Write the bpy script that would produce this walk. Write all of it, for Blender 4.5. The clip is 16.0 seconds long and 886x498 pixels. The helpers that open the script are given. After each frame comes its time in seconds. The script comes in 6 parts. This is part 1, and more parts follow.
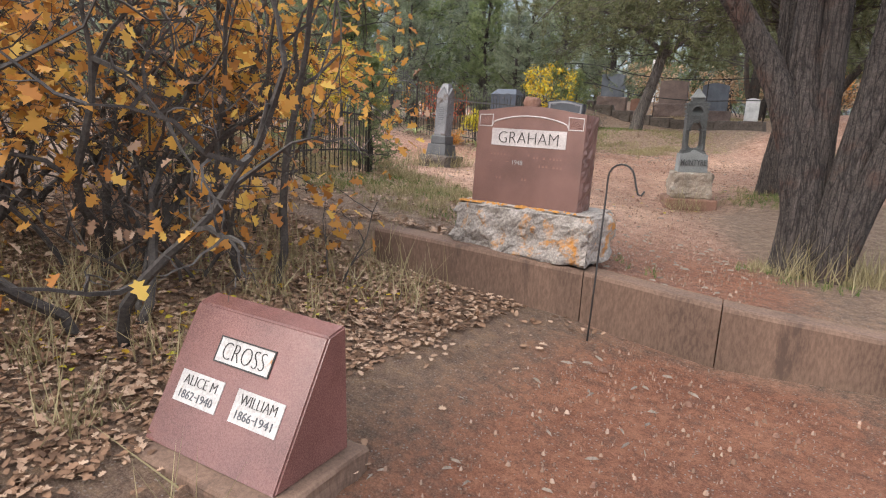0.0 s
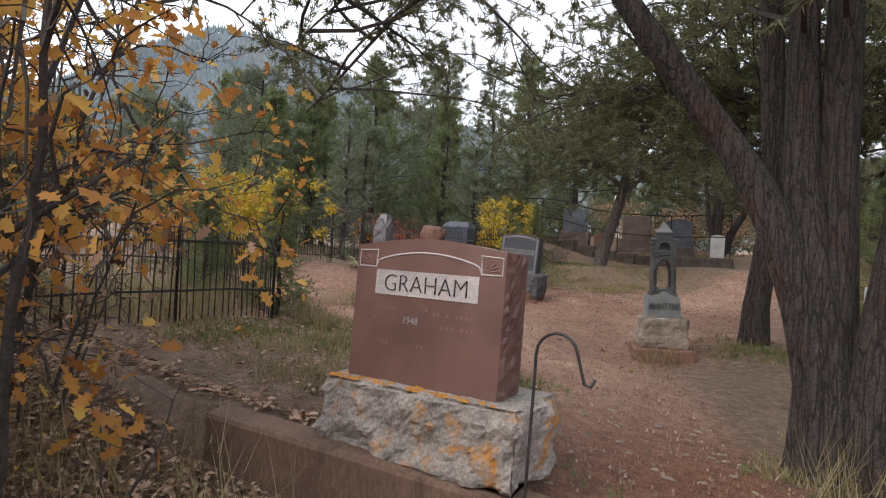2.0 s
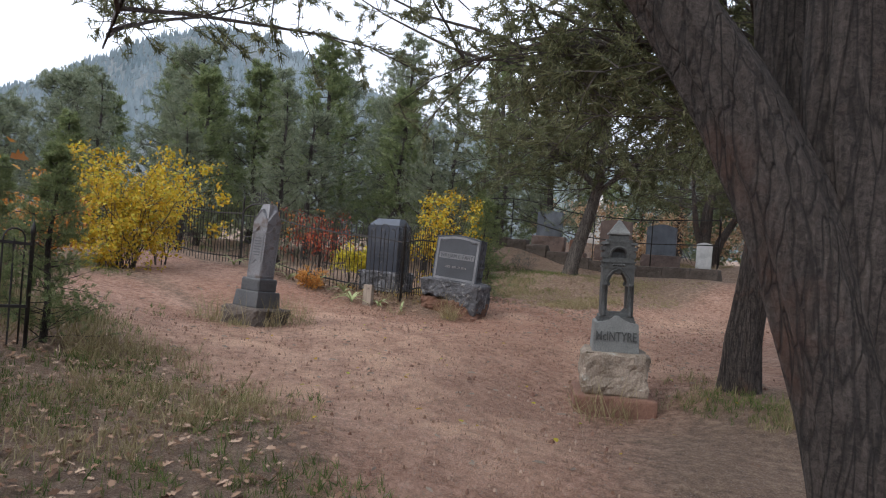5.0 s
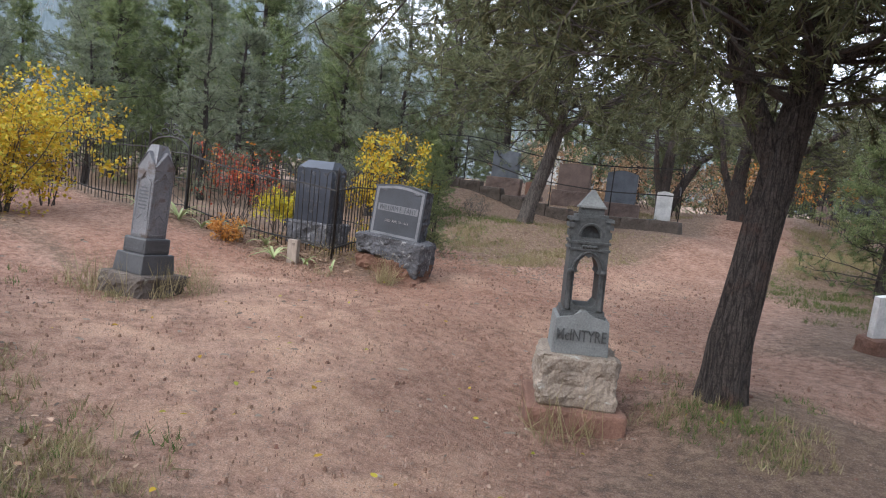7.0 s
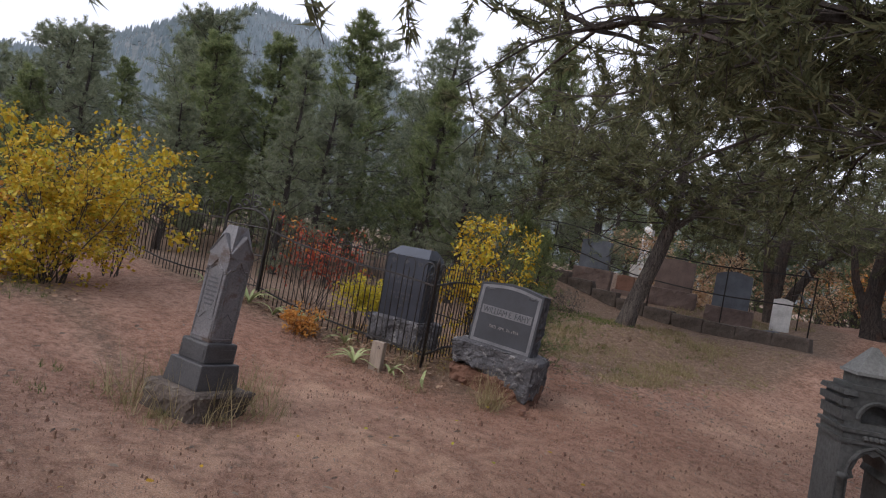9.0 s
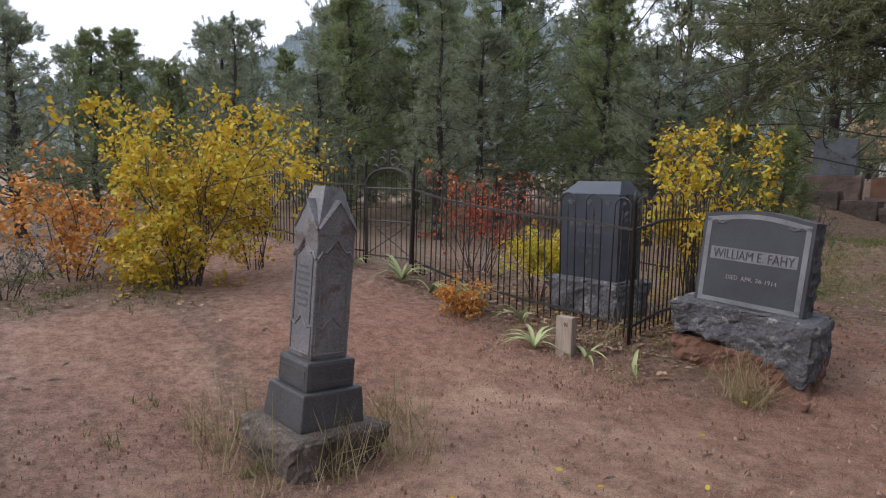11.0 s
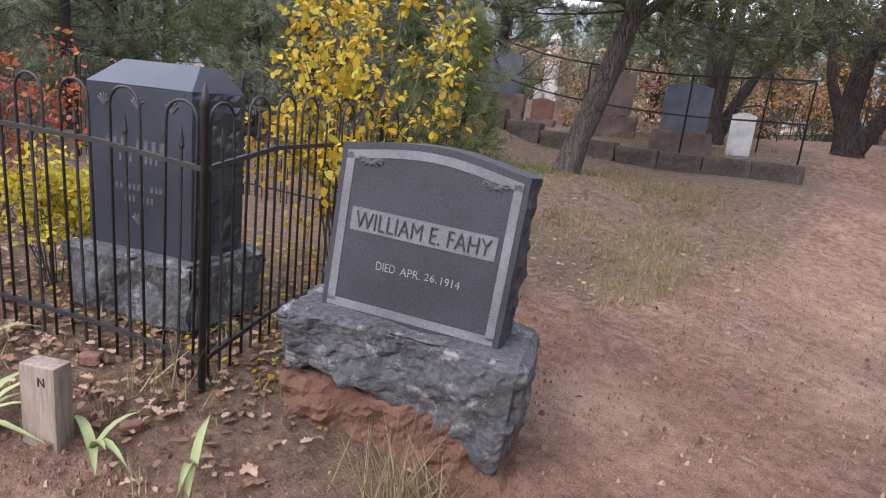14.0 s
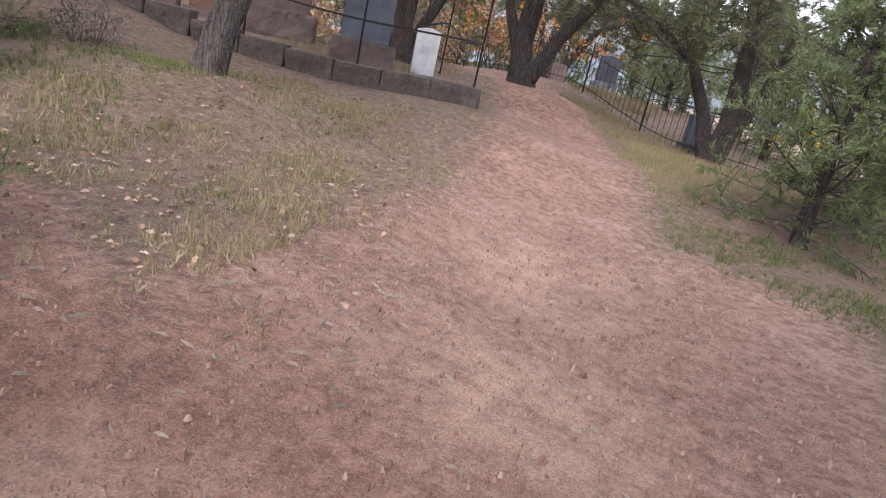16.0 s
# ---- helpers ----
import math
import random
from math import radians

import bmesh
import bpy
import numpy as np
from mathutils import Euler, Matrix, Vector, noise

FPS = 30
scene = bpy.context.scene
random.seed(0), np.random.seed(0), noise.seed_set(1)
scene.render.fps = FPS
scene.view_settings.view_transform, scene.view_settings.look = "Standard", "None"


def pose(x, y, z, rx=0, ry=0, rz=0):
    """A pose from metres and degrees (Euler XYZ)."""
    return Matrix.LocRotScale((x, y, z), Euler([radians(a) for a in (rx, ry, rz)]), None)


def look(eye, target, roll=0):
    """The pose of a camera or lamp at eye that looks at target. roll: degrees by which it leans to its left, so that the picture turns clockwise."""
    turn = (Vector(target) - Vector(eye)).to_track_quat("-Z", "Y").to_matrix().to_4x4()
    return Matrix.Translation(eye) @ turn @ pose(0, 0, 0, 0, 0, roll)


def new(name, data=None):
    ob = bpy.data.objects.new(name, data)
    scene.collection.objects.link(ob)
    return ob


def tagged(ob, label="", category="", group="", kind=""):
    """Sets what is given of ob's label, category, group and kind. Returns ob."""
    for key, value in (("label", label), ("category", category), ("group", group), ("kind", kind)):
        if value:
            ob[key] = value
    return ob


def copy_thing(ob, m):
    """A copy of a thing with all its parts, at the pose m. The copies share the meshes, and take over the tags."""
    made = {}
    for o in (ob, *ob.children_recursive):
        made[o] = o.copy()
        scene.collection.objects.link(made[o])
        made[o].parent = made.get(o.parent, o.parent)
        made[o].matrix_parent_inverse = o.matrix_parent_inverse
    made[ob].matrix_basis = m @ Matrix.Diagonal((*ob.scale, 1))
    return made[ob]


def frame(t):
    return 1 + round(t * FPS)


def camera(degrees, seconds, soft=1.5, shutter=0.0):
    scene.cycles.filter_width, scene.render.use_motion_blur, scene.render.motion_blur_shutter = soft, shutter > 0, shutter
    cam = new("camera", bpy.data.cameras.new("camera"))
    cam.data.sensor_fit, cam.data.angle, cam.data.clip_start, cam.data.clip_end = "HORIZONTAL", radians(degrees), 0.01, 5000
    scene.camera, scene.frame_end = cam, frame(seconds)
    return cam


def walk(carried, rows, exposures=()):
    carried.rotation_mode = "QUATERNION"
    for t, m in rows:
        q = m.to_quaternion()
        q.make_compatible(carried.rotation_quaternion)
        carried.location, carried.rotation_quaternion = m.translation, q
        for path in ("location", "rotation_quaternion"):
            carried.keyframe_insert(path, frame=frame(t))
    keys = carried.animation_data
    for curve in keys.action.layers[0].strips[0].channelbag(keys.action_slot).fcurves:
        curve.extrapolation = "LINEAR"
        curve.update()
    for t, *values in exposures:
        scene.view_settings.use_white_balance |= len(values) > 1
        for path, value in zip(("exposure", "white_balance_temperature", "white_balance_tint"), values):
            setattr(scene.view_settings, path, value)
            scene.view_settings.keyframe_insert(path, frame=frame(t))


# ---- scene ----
cam = camera(72.0, 16.0, soft=1.1)
PATH = [
    (0, (-0.159, 0.262, 1.469), (-1.381, 1.782, 1.031), 2.6),
    (0.5, (-0.341, 0.561, 1.442), (-1.598, 2.09, 1.158), 2.6),
    (1, (-0.48, 0.978, 1.449), (-1.77, 2.497, 1.284), 2.6),
    (1.5, (-0.551, 1.426, 1.501), (-1.831, 2.961, 1.429), 2.9),
    (2, (-0.694, 1.844, 1.506), (-1.894, 3.444, 1.497), 3.2),
    (2.5, (-0.72, 2.285, 1.492), (-1.905, 3.896, 1.558), 4.9),
    (3, (-0.792, 2.684, 1.443), (-1.974, 4.296, 1.51), 4.7),
    (3.5, (-0.947, 3.136, 1.474), (-2.137, 4.744, 1.512), 4.1),
    (3.7, (-0.977, 3.301, 1.439), (-2.201, 4.883, 1.465), 3.6),
    (5.8, (-1.221, 4.853, 1.623), (-2.354, 6.5, 1.586), 5.4),
    (6, (-1.274, 4.939, 1.605), (-2.406, 6.585, 1.51), 5.8),
    (6.5, (-1.526, 5.166, 1.722), (-2.606, 6.836, 1.517), 5.9),
    (7, (-1.721, 5.526, 1.901), (-2.757, 7.224, 1.692), 6.4),
    (7.5, (-1.98, 5.76, 2.012), (-2.808, 7.575, 1.874), 7.3),
    (8, (-2.373, 5.997, 1.999), (-3.051, 7.878, 1.971), 9.7),
    (8.5, (-2.648, 6.29, 2.073), (-3.437, 8.128, 2.076), 9.3),
    (9, (-3.132, 6.386, 2.083), (-4.357, 7.966, 2.087), 10.3),
    (9.2, (-3.287, 6.484, 2.078), (-4.678, 7.922, 2.088), 10.3),
    (11.3, (-4.562, 8.071, 1.97), (-6.172, 9.219, 1.671), -0.3),
    (11.5, (-4.697, 8.208, 1.944), (-6.281, 9.372, 1.576), -1.5),
    (11.9, (-4.979, 8.469, 1.914), (-6.472, 9.695, 1.393), -1.8),
    (12, (-5.043, 8.557, 1.921), (-6.509, 9.806, 1.381), -1.3),
    (12.5, (-5.243, 9.045, 1.947), (-6.614, 10.4, 1.41), 0.1),
    (13, (-5.479, 9.451, 1.923), (-6.659, 10.975, 1.389), 2.3),
    (13.1, (-5.541, 9.538, 1.918), (-6.664, 11.106, 1.388), 2.9),
    (13.2, (-5.585, 9.616, 1.919), (-6.65, 11.226, 1.397), 3.9),
    (13.5, (-5.657, 9.847, 1.939), (-6.566, 11.558, 1.44), 5.1),
    (14, (-5.667, 10.302, 2.012), (-6.479, 12.068, 1.544), 6.2),
    (14.5, (-5.654, 10.805, 1.933), (-6.269, 12.653, 1.474), 7.8),
    (15, (-5.6, 11.239, 1.906), (-6.01, 13.145, 1.457), 8.8),
    (15.5, (-5.404, 11.678, 1.889), (-5.622, 13.598, 1.37), 10.0),
    (16, (-5.253, 12.146, 1.839), (-5.149, 14.061, 1.273), 12.9),
]
EXPOSURES = [(0, 1.3, 6630, 10), (0.5, 0.85, 6630, 10), (1.0, 0.7, 6630, 10), (1.5, 0.6, 6630, 10), (2.0, 0.5, 6630, 10), (2.5, 0.42, 6630, 10), (3.5, 0.38, 6630, 10), (5.8, 0.76, 6050, 10), (6.5, 0.96, 6050, 10), (7.0, 1.0, 6050, 10), (8.0, 1.16, 6300, 13), (8.5, 1.01, 6300, 13), (9.0, 0.12, 6400, 16), (9.3, 0.12, 6400, 16), (11.3, 0.52, 6250, 13), (12.5, 0.62, 6560, 15), (13.0, 0.75, 6560, 15), (13.5, 1.05, 6150, 18), (14.0, 1.15, 6150, 18), (14.5, 1.15, 6150, 18), (15.0, 1.2, 6150, 18), (16.0, 1.38, 6150, 18)]
walk(cam, [(t, look(eye, target, roll)) for t, eye, target, roll in PATH], EXPOSURES)

# ---- light ----
world = bpy.data.worlds.new("overcast_sky")
scene.world = world
world.use_nodes = True
wn, wl = world.node_tree.nodes, world.node_tree.links
sky = wn.new("ShaderNodeTexSky")
sky.sky_type, sky.sun_disc = 'NISHITA', False
sky.sun_elevation, sky.sun_rotation = radians(42), radians(200)
sky.air_density, sky.dust_density = 1.0, 4.0
cloud = wn.new("ShaderNodeMix")
cloud.data_type = 'RGBA'
cloud.inputs[0].default_value = 0.86
cloud.inputs[7].default_value = (8.5, 9.0, 10.1, 1)
wl.new(sky.outputs[0], cloud.inputs[6])
wl.new(cloud.outputs[2], wn["Background"].inputs[0])
wn["Background"].inputs[1].default_value = 0.125
sun = new("sun", bpy.data.lights.new("sun", 'SUN'))
sun.data.energy, sun.data.angle, sun.data.color = 1.5, radians(40), (1, 0.95, 0.88)
sun.matrix_world = look((0, 0, 0), (math.sin(radians(20)) * 0.75, math.cos(radians(20)) * 0.75, -0.67))


# ---- materials ----
def nodes_of(name):
    m = bpy.data.materials.new(name)
    m.use_nodes = True
    return m, m.node_tree.nodes, m.node_tree.links, m.node_tree.nodes["Principled BSDF"]


def ramp(nt, ln, source, stops):
    r = nt.new("ShaderNodeValToRGB")
    while len(r.color_ramp.elements) < len(stops):
        r.color_ramp.elements.new(0.5)
    for e, (at, c) in zip(r.color_ramp.elements, stops):
        e.position, e.color = at, (*c, 1)
    ln.new(source, r.inputs[0])
    return r.outputs[0]


def noise_node(nt, ln, vec, scale, detail=5, rough=0.6, dist=0.0):
    n = nt.new("ShaderNodeTexNoise")
    n.inputs["Scale"].default_value, n.inputs["Detail"].default_value = scale, detail
    n.inputs["Roughness"].default_value, n.inputs["Distortion"].default_value = rough, dist
    ln.new(vec, n.inputs["Vector"])
    return n.outputs["Fac"]


def mixed(nt, ln, fac, a, b, mode='MIX'):
    m = nt.new("ShaderNodeMix")
    m.data_type, m.blend_type = 'RGBA', mode
    for sock, v in ((0, fac), (6, a), (7, b)):
        if isinstance(v, (int, float)):
            m.inputs[sock].default_value = v
        elif isinstance(v, tuple):
            m.inputs[sock].default_value = (*v, 1)
        else:
            ln.new(v, m.inputs[sock])
    return m.outputs[2]


def bump(nt, ln, bsdf, height, strength=0.5, dist=0.01):
    b = nt.new("ShaderNodeBump")
    b.inputs["Strength"].default_value, b.inputs["Distance"].default_value = strength, dist
    ln.new(height, b.inputs["Height"])
    ln.new(b.outputs[0], bsdf.inputs["Normal"])


def surface(name, dark, light, grain=60.0, stain=3.0, rough=0.8, spots=None, spot_scale=8.0, spot_at=0.62, relief=0.4, stretch=None, metal=0.0, vary=0.0):
    """Two scales of colour variation, optional lichen or rust spots, fine relief."""
    m, nt, ln, bsdf = nodes_of(name)
    tc = nt.new("ShaderNodeTexCoord")
    vec = tc.outputs["Object"]
    if stretch:
        mp = nt.new("ShaderNodeMapping")
        mp.inputs["Scale"].default_value = stretch
        ln.new(vec, mp.inputs["Vector"])
        vec = mp.outputs[0]
    big, small = noise_node(nt, ln, vec, stain, 6), noise_node(nt, ln, vec, grain, 4, 0.7)
    col = ramp(nt, ln, small, [(0.38, dark), (0.62, light)])
    mid = tuple((a + b) * 0.5 for a, b in zip(dark, light))
    wear = ramp(nt, ln, big, [(0.36, tuple(c * 0.55 for c in mid)), (0.5, mid), (0.64, tuple(min(1, c * 1.4) for c in mid))])
    col = mixed(nt, ln, 0.5, col, wear)
    if spots:
        sp = noise_node(nt, ln, vec, spot_scale, 8, 0.75, 0.4)
        mask = ramp(nt, ln, sp, [(spot_at, (0, 0, 0)), (min(1, spot_at + 0.07), (1, 1, 1))])
        col = mixed(nt, ln, mask, col, spots)
    if vary:
        info = nt.new("ShaderNodeObjectInfo")
        hs = nt.new("ShaderNodeHueSaturation")
        mr = nt.new("ShaderNodeMapRange")
        mr.inputs[3].default_value, mr.inputs[4].default_value = 1 - vary, 1 + vary
        ln.new(info.outputs["Random"], mr.inputs[0])
        ln.new(mr.outputs[0], hs.inputs["Value"])
        ln.new(col, hs.inputs["Color"])
        col = hs.outputs[0]
    ln.new(col, bsdf.inputs["Base Color"])
    bsdf.inputs["Roughness"].default_value, bsdf.inputs["Metallic"].default_value = rough, metal
    add = nt.new("ShaderNodeMath")
    add.operation = 'ADD'
    ln.new(small, add.inputs[0])
    ln.new(big, add.inputs[1])
    bump(nt, ln, bsdf, add.outputs[0], relief, 0.006)
    return m


def foliage(name, a, b, c, rough=0.6, through_light=0.25):
    """Each leaf or tuft takes its own tone."""
    m, nt, ln, bsdf = nodes_of(name)
    geo = nt.new("ShaderNodeNewGeometry")
    col = ramp(nt, ln, geo.outputs["Random Per Island"], [(0.0, a), (0.5, b), (1.0, c)])
    n = noise_node(nt, ln, geo.outputs["Position"], 0.9, 3)
    col = mixed(nt, ln, 0.55, col, ramp(nt, ln, n, [(0.35, (0.6, 0.6, 0.58)), (0.65, (1, 1, 1))]), 'MULTIPLY')
    ln.new(col, bsdf.inputs["Base Color"])
    bsdf.inputs["Roughness"].default_value = rough
    bsdf.inputs["Specular IOR Level"].default_value = 0.25
    tr = nt.new("ShaderNodeBsdfTranslucent")
    ln.new(col, tr.inputs[0])
    mx = nt.new("ShaderNodeMixShader")
    mx.inputs[0].default_value = through_light
    ln.new(bsdf.outputs[0], mx.inputs[1])
    ln.new(tr.outputs[0], mx.inputs[2])
    ln.new(mx.outputs[0], nt["Material Output"].inputs[0])
    return m


def bark_material(name, dark, light, red):
    """Stringy bark: long plates split by dark furrows, with small flakes on them."""
    m, nt, ln, bsdf = nodes_of(name)
    tc = nt.new("ShaderNodeTexCoord")
    mp = nt.new("ShaderNodeMapping")
    mp.inputs["Scale"].default_value = (1, 1, 0.11)
    ln.new(tc.outputs["Object"], mp.inputs["Vector"])
    strips, big = noise_node(nt, ln, mp.outputs[0], 30, 8, 0.75, 1.6), noise_node(nt, ln, tc.outputs["Object"], 2.5, 5)
    flakes = noise_node(nt, ln, tc.outputs["Object"], 55, 6, 0.8, 0.8)
    plates = nt.new("ShaderNodeTexVoronoi")
    plates.feature = 'DISTANCE_TO_EDGE'
    plates.inputs["Scale"].default_value = 26
    warp = nt.new("ShaderNodeVectorMath")
    warp.operation = 'MULTIPLY_ADD'
    wob = nt.new("ShaderNodeTexNoise")
    wob.inputs["Scale"].default_value, wob.inputs["Detail"].default_value = 9, 4
    ln.new(mp.outputs[0], wob.inputs["Vector"])
    ln.new(wob.outputs["Color"], warp.inputs[0])
    warp.inputs[1].default_value = (0.12, 0.12, 0.12)
    ln.new(mp.outputs[0], warp.inputs[2])
    ln.new(warp.outputs[0], plates.inputs["Vector"])
    col = ramp(nt, ln, strips, [(0.32, tuple(c * 0.35 for c in dark)), (0.48, dark), (0.66, light)])
    col = mixed(nt, ln, 0.5, col, ramp(nt, ln, flakes, [(0.38, tuple(c * 0.5 for c in dark)), (0.5, tuple((a + b) / 2 for a, b in zip(dark, light))), (0.64, tuple(c * 1.35 for c in light))]))
    col = mixed(nt, ln, ramp(nt, ln, big, [(0.55, (0, 0, 0)), (0.72, (0.8, 0.8, 0.8))]), col, red)
    furrow = ramp(nt, ln, plates.outputs["Distance"], [(0.0, (0.22, 0.2, 0.2)), (0.10, (1, 1, 1))])
    col = mixed(nt, ln, 0.85, col, furrow, 'MULTIPLY')
    ln.new(col, bsdf.inputs["Base Color"])
    bsdf.inputs["Roughness"].default_value = 0.95
    add = nt.new("ShaderNodeMath")
    add.operation = 'MULTIPLY_ADD'
    add.inputs[1].default_value = 0.6
    ln.new(furrow, add.inputs[0])
    ln.new(strips, add.inputs[2])
    bump(nt, ln, bsdf, add.outputs[0], 1.0, 0.05)
    return m


def ground_material():
    m, nt, ln, bsdf = nodes_of("trodden_ground")
    geo = nt.new("ShaderNodeNewGeometry")
    pos = geo.outputs["Position"]
    attr = nt.new("ShaderNodeAttribute")
    attr.attribute_name = "worn"
    soil = nt.new("ShaderNodeAttribute")
    soil.attribute_name = "red_soil"
    fine, mid, big = noise_node(nt, ln, pos, 85, 8, 0.8), noise_node(nt, ln, pos, 11, 8, 0.75), noise_node(nt, ln, pos, 1.1, 6, 0.65)
    tiny = noise_node(nt, ln, pos, 320, 3, 0.8)
    grit = noise_node(nt, ln, pos, 32, 8, 0.8)
    dirt = ramp(nt, ln, fine, [(0.40, (0.07, 0.035, 0.024)), (0.47, (0.28, 0.165, 0.12)), (0.53, (0.42, 0.27, 0.205)), (0.60, (0.74, 0.57, 0.49))])
    dirt = mixed(nt, ln, 0.45, dirt, ramp(nt, ln, big, [(0.38, (0.27, 0.13, 0.082)), (0.5, (0.45, 0.26, 0.18)), (0.62, (0.70, 0.48, 0.375))]))
    dirt = mixed(nt, ln, 0.38, dirt, ramp(nt, ln, mid, [(0.40, (0.15, 0.07, 0.047)), (0.5, (0.43, 0.25, 0.175)), (0.60, (0.68, 0.47, 0.37))]))
    dirt = mixed(nt, ln, 0.65, dirt, ramp(nt, ln, grit, [(0.38, (0.38, 0.34, 0.33)), (0.47, (0.95, 0.95, 0.95)), (0.6, (1, 1, 1))]), 'MULTIPLY')
    dirt = mixed(nt, ln, 1.0, dirt, (1.02, 0.95, 0.90), 'MULTIPLY')
    dirt = mixed(nt, ln, soil.outputs["Fac"], dirt, mixed(nt, ln, 1.0, dirt, (0.68, 0.45, 0.33), 'MULTIPLY'))
    pale = nt.new("ShaderNodeAttribute")
    pale.attribute_name = "sand"
    drift = ramp(nt, ln, noise_node(nt, ln, pos, 2.6, 6, 0.7, 0.5), [(0.42, (0.15, 0.15, 0.15)), (0.6, (1, 1, 1))])
    silt = ramp(nt, ln, fine, [(0.38, (0.48, 0.27, 0.17)), (0.5, (0.70, 0.44, 0.30)), (0.64, (0.86, 0.63, 0.48))])
    dirt = mixed(nt, ln, mixed(nt, ln, 1.0, mixed(nt, ln, 1.0, drift, pale.outputs["Fac"], 'MULTIPLY'), (0.92, 0.92, 0.92), 'MULTIPLY'), dirt, silt)
    litter = ramp(nt, ln, fine, [(0.38, (0.04, 0.025, 0.018)), (0.5, (0.20, 0.135, 0.092)), (0.62, (0.48, 0.37, 0.28))])
    litter = mixed(nt, ln, 0.5, litter, ramp(nt, ln, mid, [(0.37, (0.06, 0.045, 0.027)), (0.5, (0.20, 0.135, 0.088)), (0.62, (0.30, 0.25, 0.145))]))
    edge = nt.new("ShaderNodeMath")
    edge.operation = 'ADD'
    off = nt.new("ShaderNodeMath")
    off.operation = 'MULTIPLY_ADD'
    off.inputs[1].default_value, off.inputs[2].default_value = 2.2, -1.1
    ln.new(mid, off.inputs[0])
    ln.new(attr.outputs["Fac"], edge.inputs[0])
    ln.new(off.outputs[0], edge.inputs[1])
    mask = ramp(nt, ln, edge.outputs[0], [(0.1, (0.22, 0.22, 0.22)), (0.95, (1, 1, 1))])
    col = mixed(nt, ln, mask, litter, dirt)
    pebble = nt.new("ShaderNodeTexVoronoi")
    pebble.inputs["Scale"].default_value = 46
    ln.new(pos, pebble.inputs["Vector"])
    pm = ramp(nt, ln, pebble.outputs["Distance"], [(0.18, (1, 1, 1)), (0.3, (0, 0, 0))])
    few = ramp(nt, ln, pebble.outputs["Color"], [(0.56, (0, 0, 0)), (0.6, (1, 1, 1))])
    pm2 = mixed(nt, ln, 1.0, pm, few, 'MULTIPLY')
    col = mixed(nt, ln, pm2, col, ramp(nt, ln, tiny, [(0.3, (0.22, 0.15, 0.11)), (0.7, (0.45, 0.36, 0.3))]))
    ln.new(col, bsdf.inputs["Base Color"])
    bsdf.inputs["Roughness"].default_value = 0.92
    add = nt.new("ShaderNodeMath")
    add.operation = 'ADD'
    ln.new(fine, add.inputs[0])
    ln.new(mid, add.inputs[1])
    add2 = nt.new("ShaderNodeMath")
    add2.operation = 'ADD'
    ln.new(add.outputs[0], add2.inputs[0])
    ln.new(pm2, add2.inputs[1])
    bump(nt, ln, bsdf, add2.outputs[0], 1.0, 0.05)
    return m


GROUND = ground_material()
RED_GRANITE = surface("red_granite", (0.095, 0.044, 0.036), (0.215, 0.12, 0.10), 200, 2.2, 0.42, relief=0.12)
PINK_GRANITE = surface("polished_rose_granite", (0.085, 0.03, 0.027), (0.235, 0.115, 0.10), 170, 2.0, 0.25, relief=0.06)
GREY_ROCK = surface("rough_grey_granite", (0.10, 0.085, 0.075), (0.42, 0.37, 0.33), 60, 6, 0.92, (0.42, 0.19, 0.05), 3.5, 0.55, relief=0.8)
BLUE_ROCK = surface("lichened_grey_rock", (0.022, 0.022, 0.025), (0.13, 0.128, 0.138), 38, 6, 0.95, (0.23, 0.225, 0.22), 9, 0.55, relief=1.0)
DARK_GRANITE = surface("dark_grey_granite", (0.014, 0.016, 0.021), (0.058, 0.062, 0.074), 110, 2.5, 0.6, relief=0.15)
BLUE_GRANITE = surface("blue_black_granite", (0.02, 0.024, 0.033), (0.055, 0.062, 0.08), 160, 2.5, 0.28, relief=0.1)
TRIM_GRANITE = surface("pale_tooled_granite", (0.11, 0.112, 0.122), (0.225, 0.228, 0.24), 160, 3, 0.8, relief=0.25)
PALE_STONE = surface("sawn_pale_stone", (0.30, 0.26, 0.245), (0.58, 0.52, 0.50), 90, 3, 0.8, relief=0.2)
MONUMENT = surface("weathered_grey_monument", (0.07, 0.068, 0.072), (0.21, 0.205, 0.215), 80, 3, 0.5, (0.095, 0.07, 0.06), 3.5, 0.52, relief=0.3)
MONUMENT_DARK = surface("blackened_monument_base", (0.025, 0.025, 0.028), (0.085, 0.085, 0.09), 80, 4, 0.5, relief=0.3)
METAL_TOMB = surface("cast_zinc_grey", (0.03, 0.032, 0.032), (0.10, 0.103, 0.102), 50, 4, 0.62, (0.17, 0.19, 0.17), 4, 0.62, relief=0.3)
ZINC_PALE = surface("weathered_pale_granite", (0.12, 0.126, 0.124), (0.25, 0.257, 0.252), 70, 3, 0.8, relief=0.35)
SANDSTONE = surface("rock_faced_sandstone", (0.13, 0.095, 0.072), (0.36, 0.30, 0.24), 60, 4, 0.95, (0.42, 0.42, 0.38), 5, 0.6, relief=0.8)
RED_SANDSTONE = surface("red_sandstone_block", (0.11, 0.052, 0.036), (0.25, 0.14, 0.10), 60, 3, 0.95, (0.10, 0.07, 0.055), 6, 0.62, relief=0.6)
CONCRETE = surface("stained_concrete", (0.075, 0.042, 0.028), (0.185, 0.115, 0.08), 55, 1.9, 0.92, (0.075, 0.045, 0.032), 2.2, 0.57, relief=0.45, stretch=(1, 1, 0.3))
